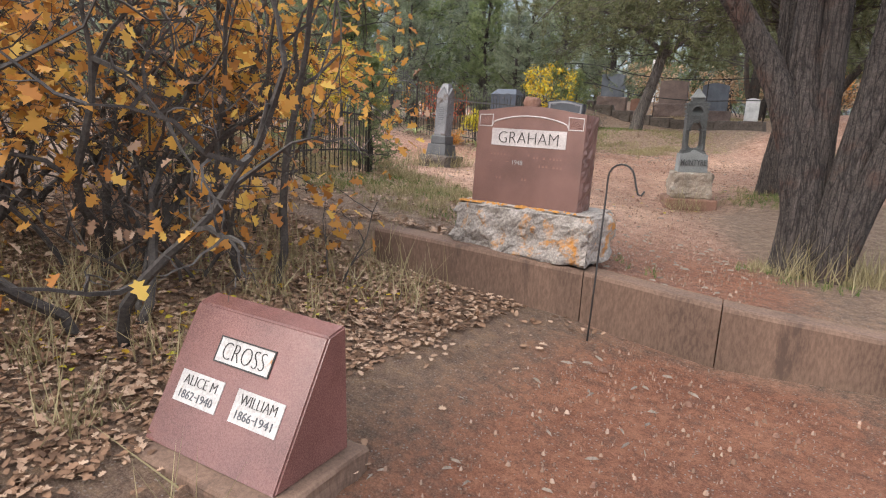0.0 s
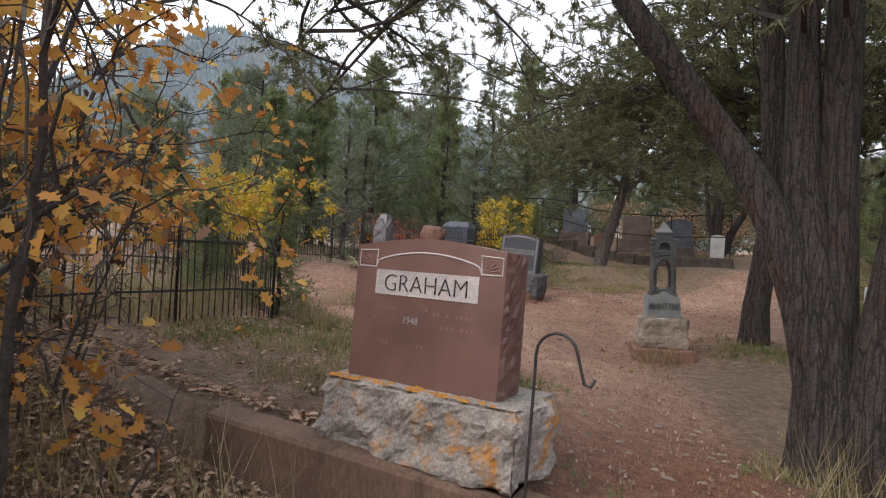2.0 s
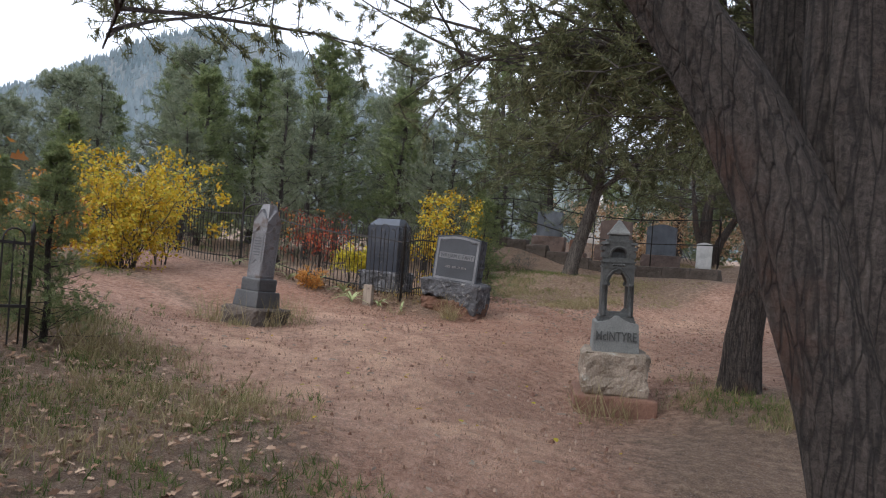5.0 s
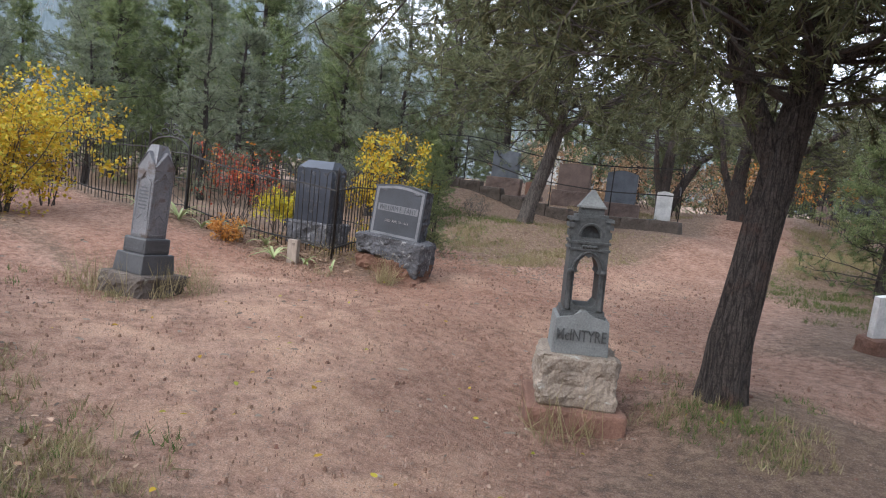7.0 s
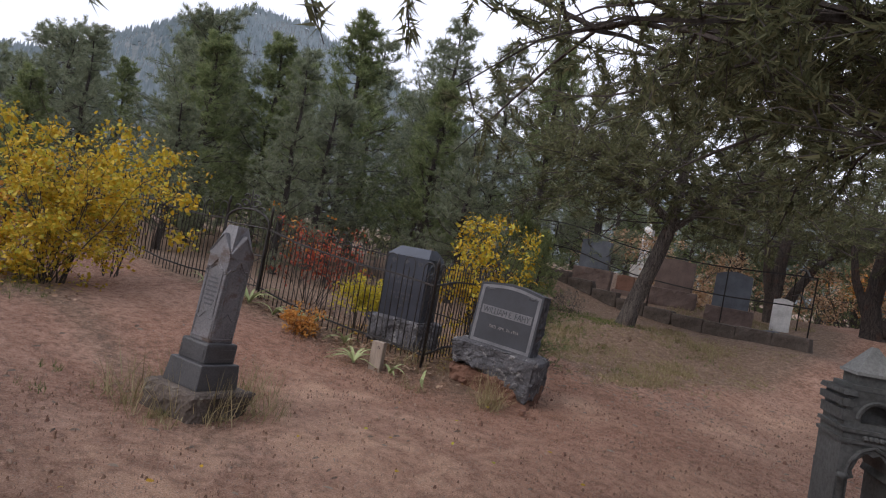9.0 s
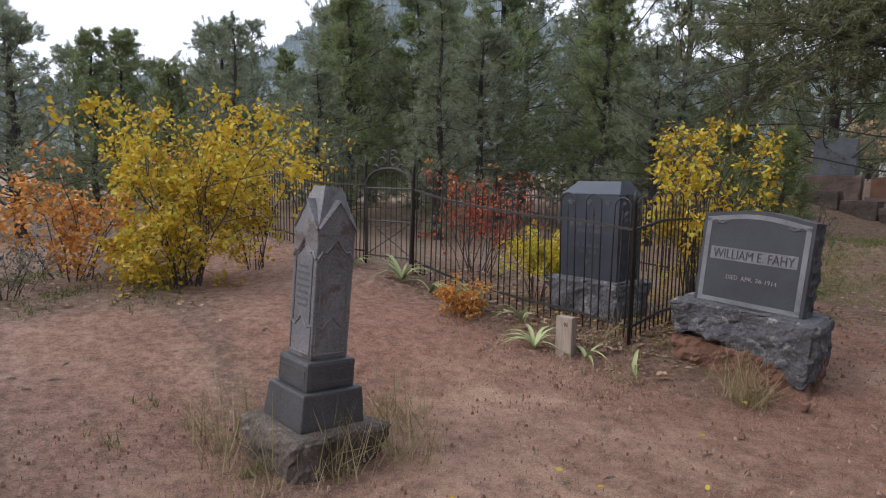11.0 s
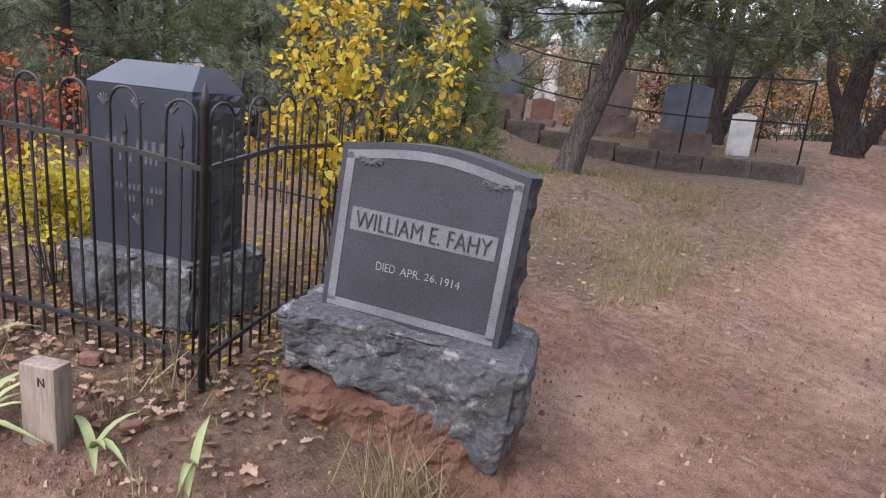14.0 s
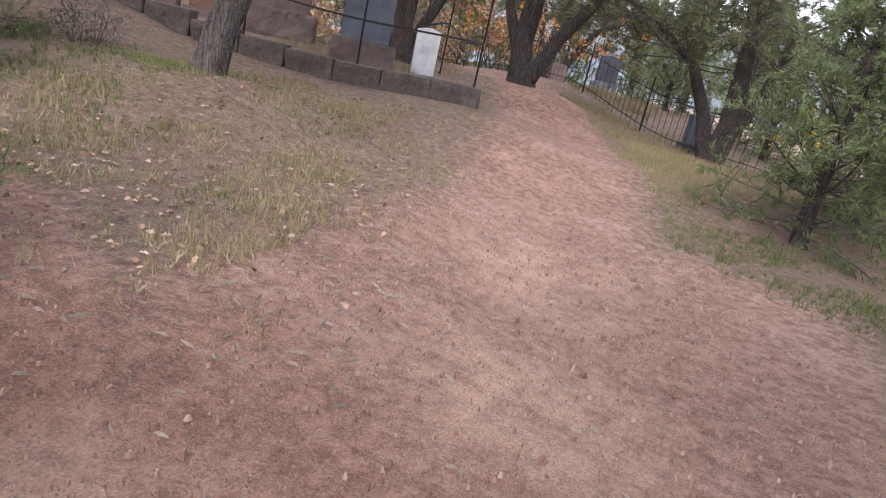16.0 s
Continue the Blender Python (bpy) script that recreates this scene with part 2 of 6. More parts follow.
IRON = surface("black_iron", (0.012, 0.011, 0.012), (0.035, 0.03, 0.028), 60, 12, 0.6, (0.07, 0.032, 0.016), 14, 0.62, relief=0.3)
LETTER_DARK = surface("dark_letter_cut", (0.02, 0.018, 0.017), (0.05, 0.045, 0.042), 90, 8, 0.9)
LETTER_PALE = surface("pale_letter_cut", (0.22, 0.205, 0.20), (0.36, 0.34, 0.33), 90, 8, 0.9)
CUT_RED = surface("cut_granite_letter", (0.17, 0.085, 0.07), (0.26, 0.15, 0.125), 120, 8, 0.9)
CUT_GREY = surface("cut_grey_letter", (0.06, 0.062, 0.07), (0.11, 0.112, 0.12), 120, 8, 0.9)
WOOD = surface("weathered_grey_wood", (0.16, 0.12, 0.09), (0.36, 0.30, 0.25), 50, 4, 0.9, relief=0.5, stretch=(1, 1, 0.1))
WHITE_MARBLE = surface("white_marble", (0.55, 0.54, 0.52), (0.78, 0.77, 0.75), 30, 3, 0.6, (0.35, 0.32, 0.28), 5, 0.66)
BLUE_STONE = surface("blue_grey_headstone", (0.08, 0.09, 0.108), (0.17, 0.185, 0.21), 60, 3, 0.8, relief=0.3)
BROWN_STONE = surface("brown_headstone", (0.09, 0.06, 0.052), (0.20, 0.145, 0.125), 60, 3, 0.8, relief=0.3)
BARK = bark_material("juniper_bark", (0.042, 0.031, 0.027), (0.14, 0.114, 0.10), (0.11, 0.048, 0.03))
BARK_DARK = bark_material("dark_pine_bark", (0.038, 0.030, 0.027), (0.10, 0.082, 0.074), (0.06, 0.037, 0.027))
TWIG = surface("grey_brown_twig", (0.028, 0.022, 0.019), (0.095, 0.08, 0.072), 40, 5, 0.95)
# green lifted paler than the needles are, to carry distance haze
NEEDLE = foliage("haze_paled_pine_needle", (0.115, 0.155, 0.065), (0.20, 0.245, 0.105), (0.30, 0.33, 0.16), 0.6, 0.5)
JUNIPER = foliage("juniper_scale", (0.085, 0.095, 0.05), (0.15, 0.16, 0.08), (0.235, 0.225, 0.12), 0.6, 0.5)
# also paled in the colour for haze over the far pines
BLUE_NEEDLE = foliage("haze_paled_blue_needle", (0.14, 0.175, 0.11), (0.235, 0.27, 0.175), (0.34, 0.36, 0.25), 0.6, 0.5)
OAK_LEAF = foliage("orange_oak_leaf", (0.40, 0.16, 0.045), (0.58, 0.28, 0.065), (0.66, 0.44, 0.10), 0.6, 0.42)
YELLOW_LEAF = foliage("yellow_leaf", (0.46, 0.27, 0.02), (0.60, 0.41, 0.035), (0.42, 0.42, 0.06), 0.55, 0.35)
LIME_LEAF = foliage("lime_yellow_leaf", (0.62, 0.48, 0.03), (0.72, 0.58, 0.05), (0.50, 0.50, 0.07), 0.55, 0.35)
RED_LEAF = foliage("red_leaf", (0.22, 0.035, 0.02), (0.38, 0.075, 0.04), (0.45, 0.15, 0.07), 0.6, 0.3)
RUST_LEAF = foliage("rust_orange_leaf", (0.40, 0.15, 0.03), (0.55, 0.24, 0.05), (0.62, 0.34, 0.1), 0.6, 0.3)
STRAW_LEAF = foliage("tan_scrub_leaf", (0.34, 0.19, 0.10), (0.52, 0.34, 0.20), (0.62, 0.47, 0.32), 0.8, 0.35)
DEAD_LEAF = foliage("dry_fallen_leaf", (0.10, 0.055, 0.034), (0.27, 0.155, 0.095), (0.50, 0.35, 0.25), 0.85, 0.1)
GRASS_DRY = foliage("dry_grass", (0.19, 0.155, 0.075), (0.32, 0.26, 0.14), (0.44, 0.37, 0.22), 0.8, 0.2)
GRASS_GREEN = foliage("green_grass", (0.06, 0.10, 0.025), (0.13, 0.16, 0.05), (0.25, 0.24, 0.1), 0.8, 0.2)
BLADE = foliage("pale_iris_blade", (0.16, 0.24, 0.08), (0.34, 0.40, 0.18), (0.58, 0.55, 0.33), 0.5, 0.25)
SAGE = foliage("grey_sage", (0.09, 0.085, 0.07), (0.16, 0.15, 0.125), (0.24, 0.22, 0.19), 0.8, 0.2)
PEBBLE = foliage("pebble", (0.20, 0.115, 0.08), (0.31, 0.195, 0.14), (0.45, 0.32, 0.25), 0.9, 0.02)
RED_EARTH = surface("eroded_red_earth", (0.075, 0.036, 0.024), (0.20, 0.105, 0.07), 70, 5, 0.98, relief=1.0)
RUSTY_STONE = surface("rust_streaked_pale_stone", (0.26, 0.24, 0.23), (0.52, 0.49, 0.47), 90, 9, 0.8, (0.36, 0.17, 0.07), 11, 0.6, relief=0.2)
GREY_BARK = bark_material("grey_juniper_bark", (0.10, 0.084, 0.074), (0.27, 0.235, 0.21), (0.16, 0.10, 0.075))
LICHEN = surface("orange_lichen", (0.26, 0.10, 0.02), (0.50, 0.24, 0.05), 90, 8, 0.95, relief=0.8)
OAK_BARK = surface("dark_oak_bark", (0.016, 0.013, 0.012), (0.075, 0.062, 0.054), 45, 7, 0.95, (0.13, 0.13, 0.12), 9, 0.62, relief=0.8)
FOOTING = surface("damp_dark_footing", (0.03, 0.023, 0.019), (0.15, 0.12, 0.10), 50, 5, 0.95, (0.22, 0.20, 0.16), 6, 0.6, relief=0.7)


# ---- mesh helpers ----
class Build:
    """Collects vertices and faces of one mesh."""

    def __init__(self):
        self.v, self.f = [], []

    def add(self, verts, faces):
        n = len(self.v)
        self.v.extend(verts)
        self.f.extend([tuple(i + n for i in q) for q in faces])

    def box(self, w, d, h, m=None, taper=1.0):
        a, b = w / 2, d / 2
        vs = [(-a, -b, 0), (a, -b, 0), (a, b, 0), (-a, b, 0)]
        vs += [(x * taper, y * taper, h) for x, y, _ in vs]
        vs = [tuple(m @ Vector(p)) if m else p for p in vs]
        self.add(vs, [(3, 2, 1, 0), (4, 5, 6, 7), (0, 1, 5, 4), (1, 2, 6, 5), (2, 3, 7, 6), (3, 0, 4, 7)])

    def tube(self, pts, radii, sides=6, ridge=0.0):
        pts = [Vector(p) for p in pts]
        n0, rings = len(self.v), len(pts)
        side = None
        for i, p in enumerate(pts):
            d = (pts[min(i + 1, rings - 1)] - pts[max(i - 1, 0)]).normalized()
            if side is None or abs(side.dot(d)) > 0.98:
                side = d.orthogonal().normalized()
            u = (side - d * side.dot(d)).normalized()
            side, w = u, d.cross(u)
            for k in range(sides):
                a = 2 * math.pi * k / sides
                r = radii[i]
                if ridge:
                    r *= 1 + ridge * (noise.noise((math.cos(a) * 2.3 + p.x, math.sin(a) * 2.3 + p.y, p.z * 0.55)) + 0.9 * noise.noise((math.cos(a) * 7 + p.x, math.sin(a) * 7 + p.y, p.z * 0.9)) + 0.35 * noise.noise((math.cos(a) * 15, math.sin(a) * 15, p.z * 3)))
                self.v.append(tuple(p + (u * math.cos(a) + w * math.sin(a)) * r))
        for i in range(rings - 1):
            for k in range(sides):
                a, b = n0 + i * sides + k, n0 + i * sides + (k + 1) % sides
                self.f.append((a, b, b + sides, a + sides))
        self.f.append(tuple(n0 + k for k in reversed(range(sides))))
        self.f.append(tuple(n0 + (rings - 1) * sides + k for k in range(sides)))

    def mesh(self, name, smooth=False):
        me = bpy.data.meshes.new(name)
        me.from_pydata(self.v, [], self.f)
        if smooth:
            me.polygons.foreach_set("use_smooth", [True] * len(me.polygons))
        me.update()
        return me


def part(name, shape, material, parent=None, label="", m=None, smooth=False):
    """One mesh object from a Build, a bmesh or a ready mesh, under its thing."""
    if isinstance(shape, Build):
        me = shape.mesh(name, smooth)
    elif isinstance(shape, bmesh.types.BMesh):
        me = bpy.data.meshes.new(name)
        shape.to_mesh(me)
        shape.free()
        if smooth:
            me.polygons.foreach_set("use_smooth", [True] * len(me.polygons))
    else:
        me = shape
    if not me.materials:
        me.materials.append(material)
    ob = new(name, me)
    if parent:
        ob.parent = parent
    if m:
        ob.matrix_local = m
    if label:
        ob["label"] = label
    return ob


def thing(name, label, category, m, group="", kind=""):
    ob = new(name)
    ob.matrix_world = m
    ob.empty_display_size = 0.1
    return tagged(ob, label, category, group, kind)


def bevelled(w, d, h, bevel=0.012, rough=0.0, cuts=0, seed=0.0, scale=6.0, top_flat=False, slope=1.0, front_only=False, top_shape=None):
    """A block on z = 0 with worn edges; rough: how far its pitched faces bulge and break."""
    bm = bmesh.new()
    bmesh.ops.create_cube(bm, size=1)
    for v in bm.verts:
        v.co = Vector((v.co.x * w, v.co.y * d, (v.co.z + 0.5) * h))
    bmesh.ops.bevel(bm, geom=bm.edges[:], offset=bevel, segments=2, affect='EDGES', profile=0.6)
    if cuts:
        long = [e for e in bm.edges if e.calc_length() > min(w, d, h) * 0.4]
        bmesh.ops.subdivide_edges(bm, edges=long, cuts=cuts, use_grid_fill=True)
    for v in bm.verts:
        k = v.co.z / h
        s = 1 + (slope - 1) * k
        p = v.co.copy()
        v.co.x, v.co.y = p.x * s, p.y * s
        if top_shape:
            v.co.z += top_shape(p.x / w, p.y / d) * max(0, k) ** 2
        if rough:
            q = p * scale + Vector((seed, seed * 2, seed * 3))
            n = noise.noise(q) + 0.55 * noise.noise(q * 2.3) + 0.3 * noise.noise(q * 5.1)
            lim = 1.0 if not (top_flat and k > 0.97) else 0.0
            fade = 1.0 if k < 0.9 else max(0.0, (1 - k) / 0.1) if top_flat else 1.0
            side = Vector((p.x / w, p.y / d, 0))
            if front_only and p.y > -d * 0.49:
                lim *= 0.35
            if abs(side.x) > abs(side.y):
                v.co.x += math.copysign(n * rough * lim * fade, p.x)
            else:
                v.co.y += math.copysign(n * rough * lim * fade, p.y)
            if not top_flat:
                v.co.z += 0.5 * rough * noise.noise(q * 1.3 + Vector((7, 3, 1)))
    return bm


def outline(points, depth, bevel=0.008, rough_sides=0.0, seed=0.0):
    """A slab with a front outline (x, z), front at y = 0, going back by depth; rough_sides: broken edges between the faces."""
    bm = bmesh.new()
    if rough_sides:
        dense = []
        for (x0, z0), (x1, z1) in zip(points, points[1:] + points[:1]):
            n = max(1, round(math.hypot(x1 - x0, z1 - z0) / 0.03))
            dense += [(x0 + (x1 - x0) * k / n, z0 + (z1 - z0) * k / n) for k in range(n)]
        points = dense
    n = len(points)
    wide, low = max(p[0] for p in points), min(p[1] for p in points)
    layers = 10 if rough_sides else 2
    rings = []
    for j in range(layers):
        y = depth * j / (layers - 1)
        ring = []
        for x, z in points:
            dx = dz = 0.0
            if rough_sides:
                q = Vector((x * 9 + seed, y * 26, z * 19))
                k = noise.noise(q) + 0.6 * noise.noise(q * 2.4) + 0.35 * noise.noise(q * 5)
                mid = 1.0 if 0 < j < layers - 1 else 0.12
                if abs(x) > wide * 0.97:
                    dx = math.copysign(rough_sides * (k + 0.5) * mid, x)
                elif z > low + 0.01:
                    dz = 0.12 * rough_sides * k
            ring.append(bm.verts.new((x + dx, y, z + dz)))
        rings.append(ring)
    bm.faces.new(rings[0])
    bm.faces.new(list(reversed(rings[-1])))
    for a, b in zip(rings, rings[1:]):
        for i in range(n):
            bm.faces.new((a[i], b[i], b[(i + 1) % n], a[(i + 1) % n]))
    if bevel and not rough_sides:
        bmesh.ops.bevel(bm, geom=bm.edges[:], offset=bevel, segments=2, affect='EDGES', profile=0.6)
    bmesh.ops.recalc_face_normals(bm, faces=bm.faces[:])
    return bm


def rock(w, d, h, cell=0.03, rough=0.03, scale=7.0, seed=0.0, flat_top=True, under=0.0):
    """A rock-faced block on z = 0: broken, bulging sides, chipped arrises; under: how far its foot is cut back."""
    nx, ny, nz = (max(2, round(v / cell)) for v in (w, d, h))
    b, at = Build(), {}

    def vert(i, j, k):
        if (i, j, k) in at:
            return at[i, j, k]
        p = Vector((w * (i / nx - .5), d * (j / ny - .5), h * k / nz))
        q = p * scale + Vector((seed, seed * 1.7, seed * .6))
        f = .95 * noise.noise(q * .6) + .5 * noise.noise(q * 1.2) + .55 * abs(noise.noise(q * 1.9)) + .14 * noise.noise(q * 5)
        sides = Vector(((i == nx) - (i == 0), (j == ny) - (j == 0), 0))
        tops = (k == nz) - (k == 0)
        corner = (sides.length_squared > 0) + (sides.length_squared > 1.5) + (tops != 0)
        push = rough * f - (.35 * rough * (1 + noise.noise(q * 3)) if corner > 1 else 0)
        p += sides * push
        if under:
            p -= sides * under * max(0, 1 - k / nz * 1.8) ** 1.5 * (1 + noise.noise(q * 1.5))
        if tops > 0:
            p.z += rough * (.12 if flat_top else .5) * f - (.3 * rough if corner > 1 else 0)
        at[i, j, k] = len(b.v)
        b.v.append(tuple(p))
        return at[i, j, k]

    for i in range(nx):
        for j in range(ny):
            b.f.append(tuple(vert(*c) for c in ((i, j, nz), (i + 1, j, nz), (i + 1, j + 1, nz), (i, j + 1, nz))))
            b.f.append(tuple(vert(*c) for c in ((i, j, 0), (i, j + 1, 0), (i + 1, j + 1, 0), (i + 1, j, 0))))
    for k in range(nz):
        for i in range(nx):
            b.f.append(tuple(vert(*c) for c in ((i, 0, k), (i + 1, 0, k), (i + 1, 0, k + 1), (i, 0, k + 1))))
            b.f.append(tuple(vert(*c) for c in ((i, ny, k), (i, ny, k + 1), (i + 1, ny, k + 1), (i + 1, ny, k))))
        for j in range(ny):
            b.f.append(tuple(vert(*c) for c in ((0, j, k), (0, j, k + 1), (0, j + 1, k + 1), (0, j + 1, k))))
            b.f.append(tuple(vert(*c) for c in ((nx, j, k), (nx, j + 1, k), (nx, j + 1, k + 1), (nx, j, k + 1))))
    return b


def lettering(words, height, width=0.0, deep=0.004, heavy=0.0):
    """Words as a mesh, centred, upright in x and z and facing -y."""
    cu = bpy.data.curves.new("words", 'FONT')
    cu.body, cu.align_x, cu.align_y, cu.extrude, cu.offset = words, 'CENTER', 'CENTER', deep, heavy
    cu.resolution_u = 3
    ob = bpy.data.objects.new("words", cu)
    scene.collection.objects.link(ob)
    bpy.context.view_layer.update()
    me = bpy.data.meshes.new_from_object(ob.evaluated_get(bpy.context.evaluated_depsgraph_get()))
    bpy.data.objects.remove(ob)
    co = np.empty(len(me.vertices) * 3)
    me.vertices.foreach_get("co", co)
    co = co.reshape(-1, 3)
    lo, hi = co.min(0), co.max(0)
    s = height / (hi[1] - lo[1])
    sx = width / (hi[0] - lo[0]) if width else s
    x, z = (co[:, 0] - (lo[0] + hi[0]) / 2) * sx, (co[:, 1] - (lo[1] + hi[1]) / 2) * s
    out = np.stack([x, -co[:, 2], z], 1)
    me.vertices.foreach_set("co", out.ravel())
    me.update()
    return me


def panel(w, h, deep=0.006):
    """A flat panel centred on x, z, facing -y."""
    b = Build()
    b.box(w, deep, h, pose(0, 0, -h / 2))
    return b


# ---- ground ----
HEIGHTS = [
    (-3.0, 4.6, .45), (-4.6, 4.6, .52), (-1.0, 5.0, .27), (-1.0, 7.0, .17), (-3.05, 9.7, .14), (-3.4, 10.0, .17), (-2.2, 10.8, .48), (-5.0, 7.0, .40),
    (-7.6, 9.2, .48), (-4.5, 9.0, .40), (-3.0, 12.5, .38), (-6.65, 11.67, .55), (-9.5, 10.9, .82), (-6.36, 11.44, .46), (-7.16, 10.64, .51),
    (-6.13, 15.08, .63), (-4.4, 16.3, .46), (-3.8, 15.2, .40), (-5.7, 13.9, .54), (-3.78, 16.6, .49), (-5.5, 17.1, .70), (-6.5, 14.5, .71),
    (-8.0, 12.6, .78), (-11.0, 11.5, 1.02), (-13.6, 11.0, 1.15), (-20.0, 15.0, 1.4), (-8.0, 19.5, 1.18), (-4.8, 21.6, 1.32),
]
MORE_HEIGHTS = [
    (-3.7, 25.2, 1.85), (-2.5, 30.0, 2.1), (-2.2, 22.0, 1.05), (-1.2, 18.0, .62), (1.5, 18.0, .65), (-1.0, 24.0, 1.15), (-0.5, 31.5, 2.15), (1.0, 13.0, .65), (-1.0, 13.6, .60), (4, 22, 1.0),
    (-8.0, 25.0, 1.75), (-12.0, 31.0, 2.4), (-12.0, 23.0, 1.9), (-6.4, 5.2, .64), (-10.4, 6.5, .85), (-11.4, 9.2, .88), (-7.6, 6.8, .62), (2, 8, .2), (3, 5.6, .1),
]
GX, GY, GZ = (np.array(c) for c in zip(*(HEIGHTS + MORE_HEIGHTS)))
CURB = [(-3.75, 3.80, .51), (-2.02, 4.19, .40), (-1.11, 4.36, .316), (0.2, 4.76, .22), (3.2, 5.6, .02), (6.5, 6.5, -.1)]


def curb_y(x):
    return np.interp(x, [c[0] for c in CURB], [c[1] for c in CURB])


def curb_z(x):
    return np.interp(x, [c[0] for c in CURB], [c[2] for c in CURB])


def smooth(a, b, t):
    k = np.clip((t - a) / (b - a), 0.0, 1.0)
    return k * k * (3 - 2 * k)


def height(x, y):
    """The ground's height at arrays x, y: the upper terrace, the lower plot in front of the curb, and the bank between them."""
    x, y = np.asarray(x, float), np.asarray(y, float)
    num = np.full(x.shape, 1.3 * 0.0004)
    den = np.full(x.shape, 0.0004)
    for px, py, pz in zip(GX, GY, GZ):
        w = 1 / ((x - px) ** 2 + (y - py) ** 2 + 0.35) ** 1.6
        num, den = num + w * pz, den + w
    up = num / den
    behind = y - curb_y(np.clip(x, -3.75, 6.5))
    nearby = np.exp(-(np.clip(behind - 0.2, 0, None) / 0.7) ** 2) * smooth(-5.5, -3.6, x)
    up = up * (1 - nearby) + (curb_z(np.clip(x, -3.75, 6.5)) - 0.015) * nearby
    low = np.interp(x, [-9, -6, -4.6, -3.6, -2.6, -1.15, 0, 6], [.6, .52, .40, .2, .09, -.08, -.11, -.15]) + np.clip(1.5 - y, 0, 5) * 0.02
    step = smooth(0.06, 0.14, behind)
    slope = smooth(-1.2, 0.8, behind)
    side = smooth(-4.5, -3.7, x)
    k = slope * (1 - side) + step * side
    z = low * (1 - k) + up * k
    far = np.hypot(x + 5, y - 12)
    return z + smooth(40, 160, far) * 3 - smooth(200, 1500, far) * 6


def ground_z(x, y):
    return float(height(np.array([x]), np.array([y]))[0])


def lines_of(lo, hi, step):
    inner = np.arange(lo, hi + step / 2, step)
    grow = np.cumsum(step * 1.22 ** np.arange(1, 49))
    return np.concatenate([lo - grow[::-1], inner, hi + grow])


# worn paths as chains of (x, y, half width)
PATHS = [
    [(-0.4, 1.0, 1.3), (-0.8, 3.4, 1.0)], [(1.5, 2.5, 2.2), (4.0, 3.0, 2.5)],
    [(-1.5, 4.9, .7), (-2.3, 6.6, .65), (-3.8, 8.4, 1.1), (-5.4, 10.0, 1.7), (-5.4, 12.8, 1.0), (-5.1, 15.2, 1.1), (-4.0, 18.0, .9), (-3.2, 22.0, .9), (-3.4, 27, .9), (-5, 34, 1.2)],
    [(-3.8, 8.3, 1.2), (-7.0, 8.1, .75), (-9.8, 8.3, .7)], [(-6.4, 10.4, 1.4), (-9.0, 10.3, 1.0), (-12.4, 10.4, .7)],
    [(-4.6, 9.4, 1.6), (-3.6, 12.0, 1.3), (-3.5, 14.5, 1.5), (-3.2, 16.5, 1.3)], [(-3.5, 12.2, 1.2), (-1.6, 12.2, .7), (0.4, 11.2, .7)], [(-6.6, 13.6, .6), (-7.6, 15.2, .5)],
]


def worn(x, y):
    out = np.zeros(np.shape(x))
    for chain in PATHS:
        for (ax, ay, aw), (bx, by, bw) in zip(chain, chain[1:]):
            l2 = (bx - ax) ** 2 + (by - ay) ** 2
            t = np.clip(((x - ax) * (bx - ax) + (y - ay) * (by - ay)) / l2, 0, 1)
            d = np.hypot(x - ax - t * (bx - ax), y - ay - t * (by - ay))
            out = np.maximum(out, 1 - smooth(0.6, 1.6, d / (aw + t * (bw - aw))))
    return out


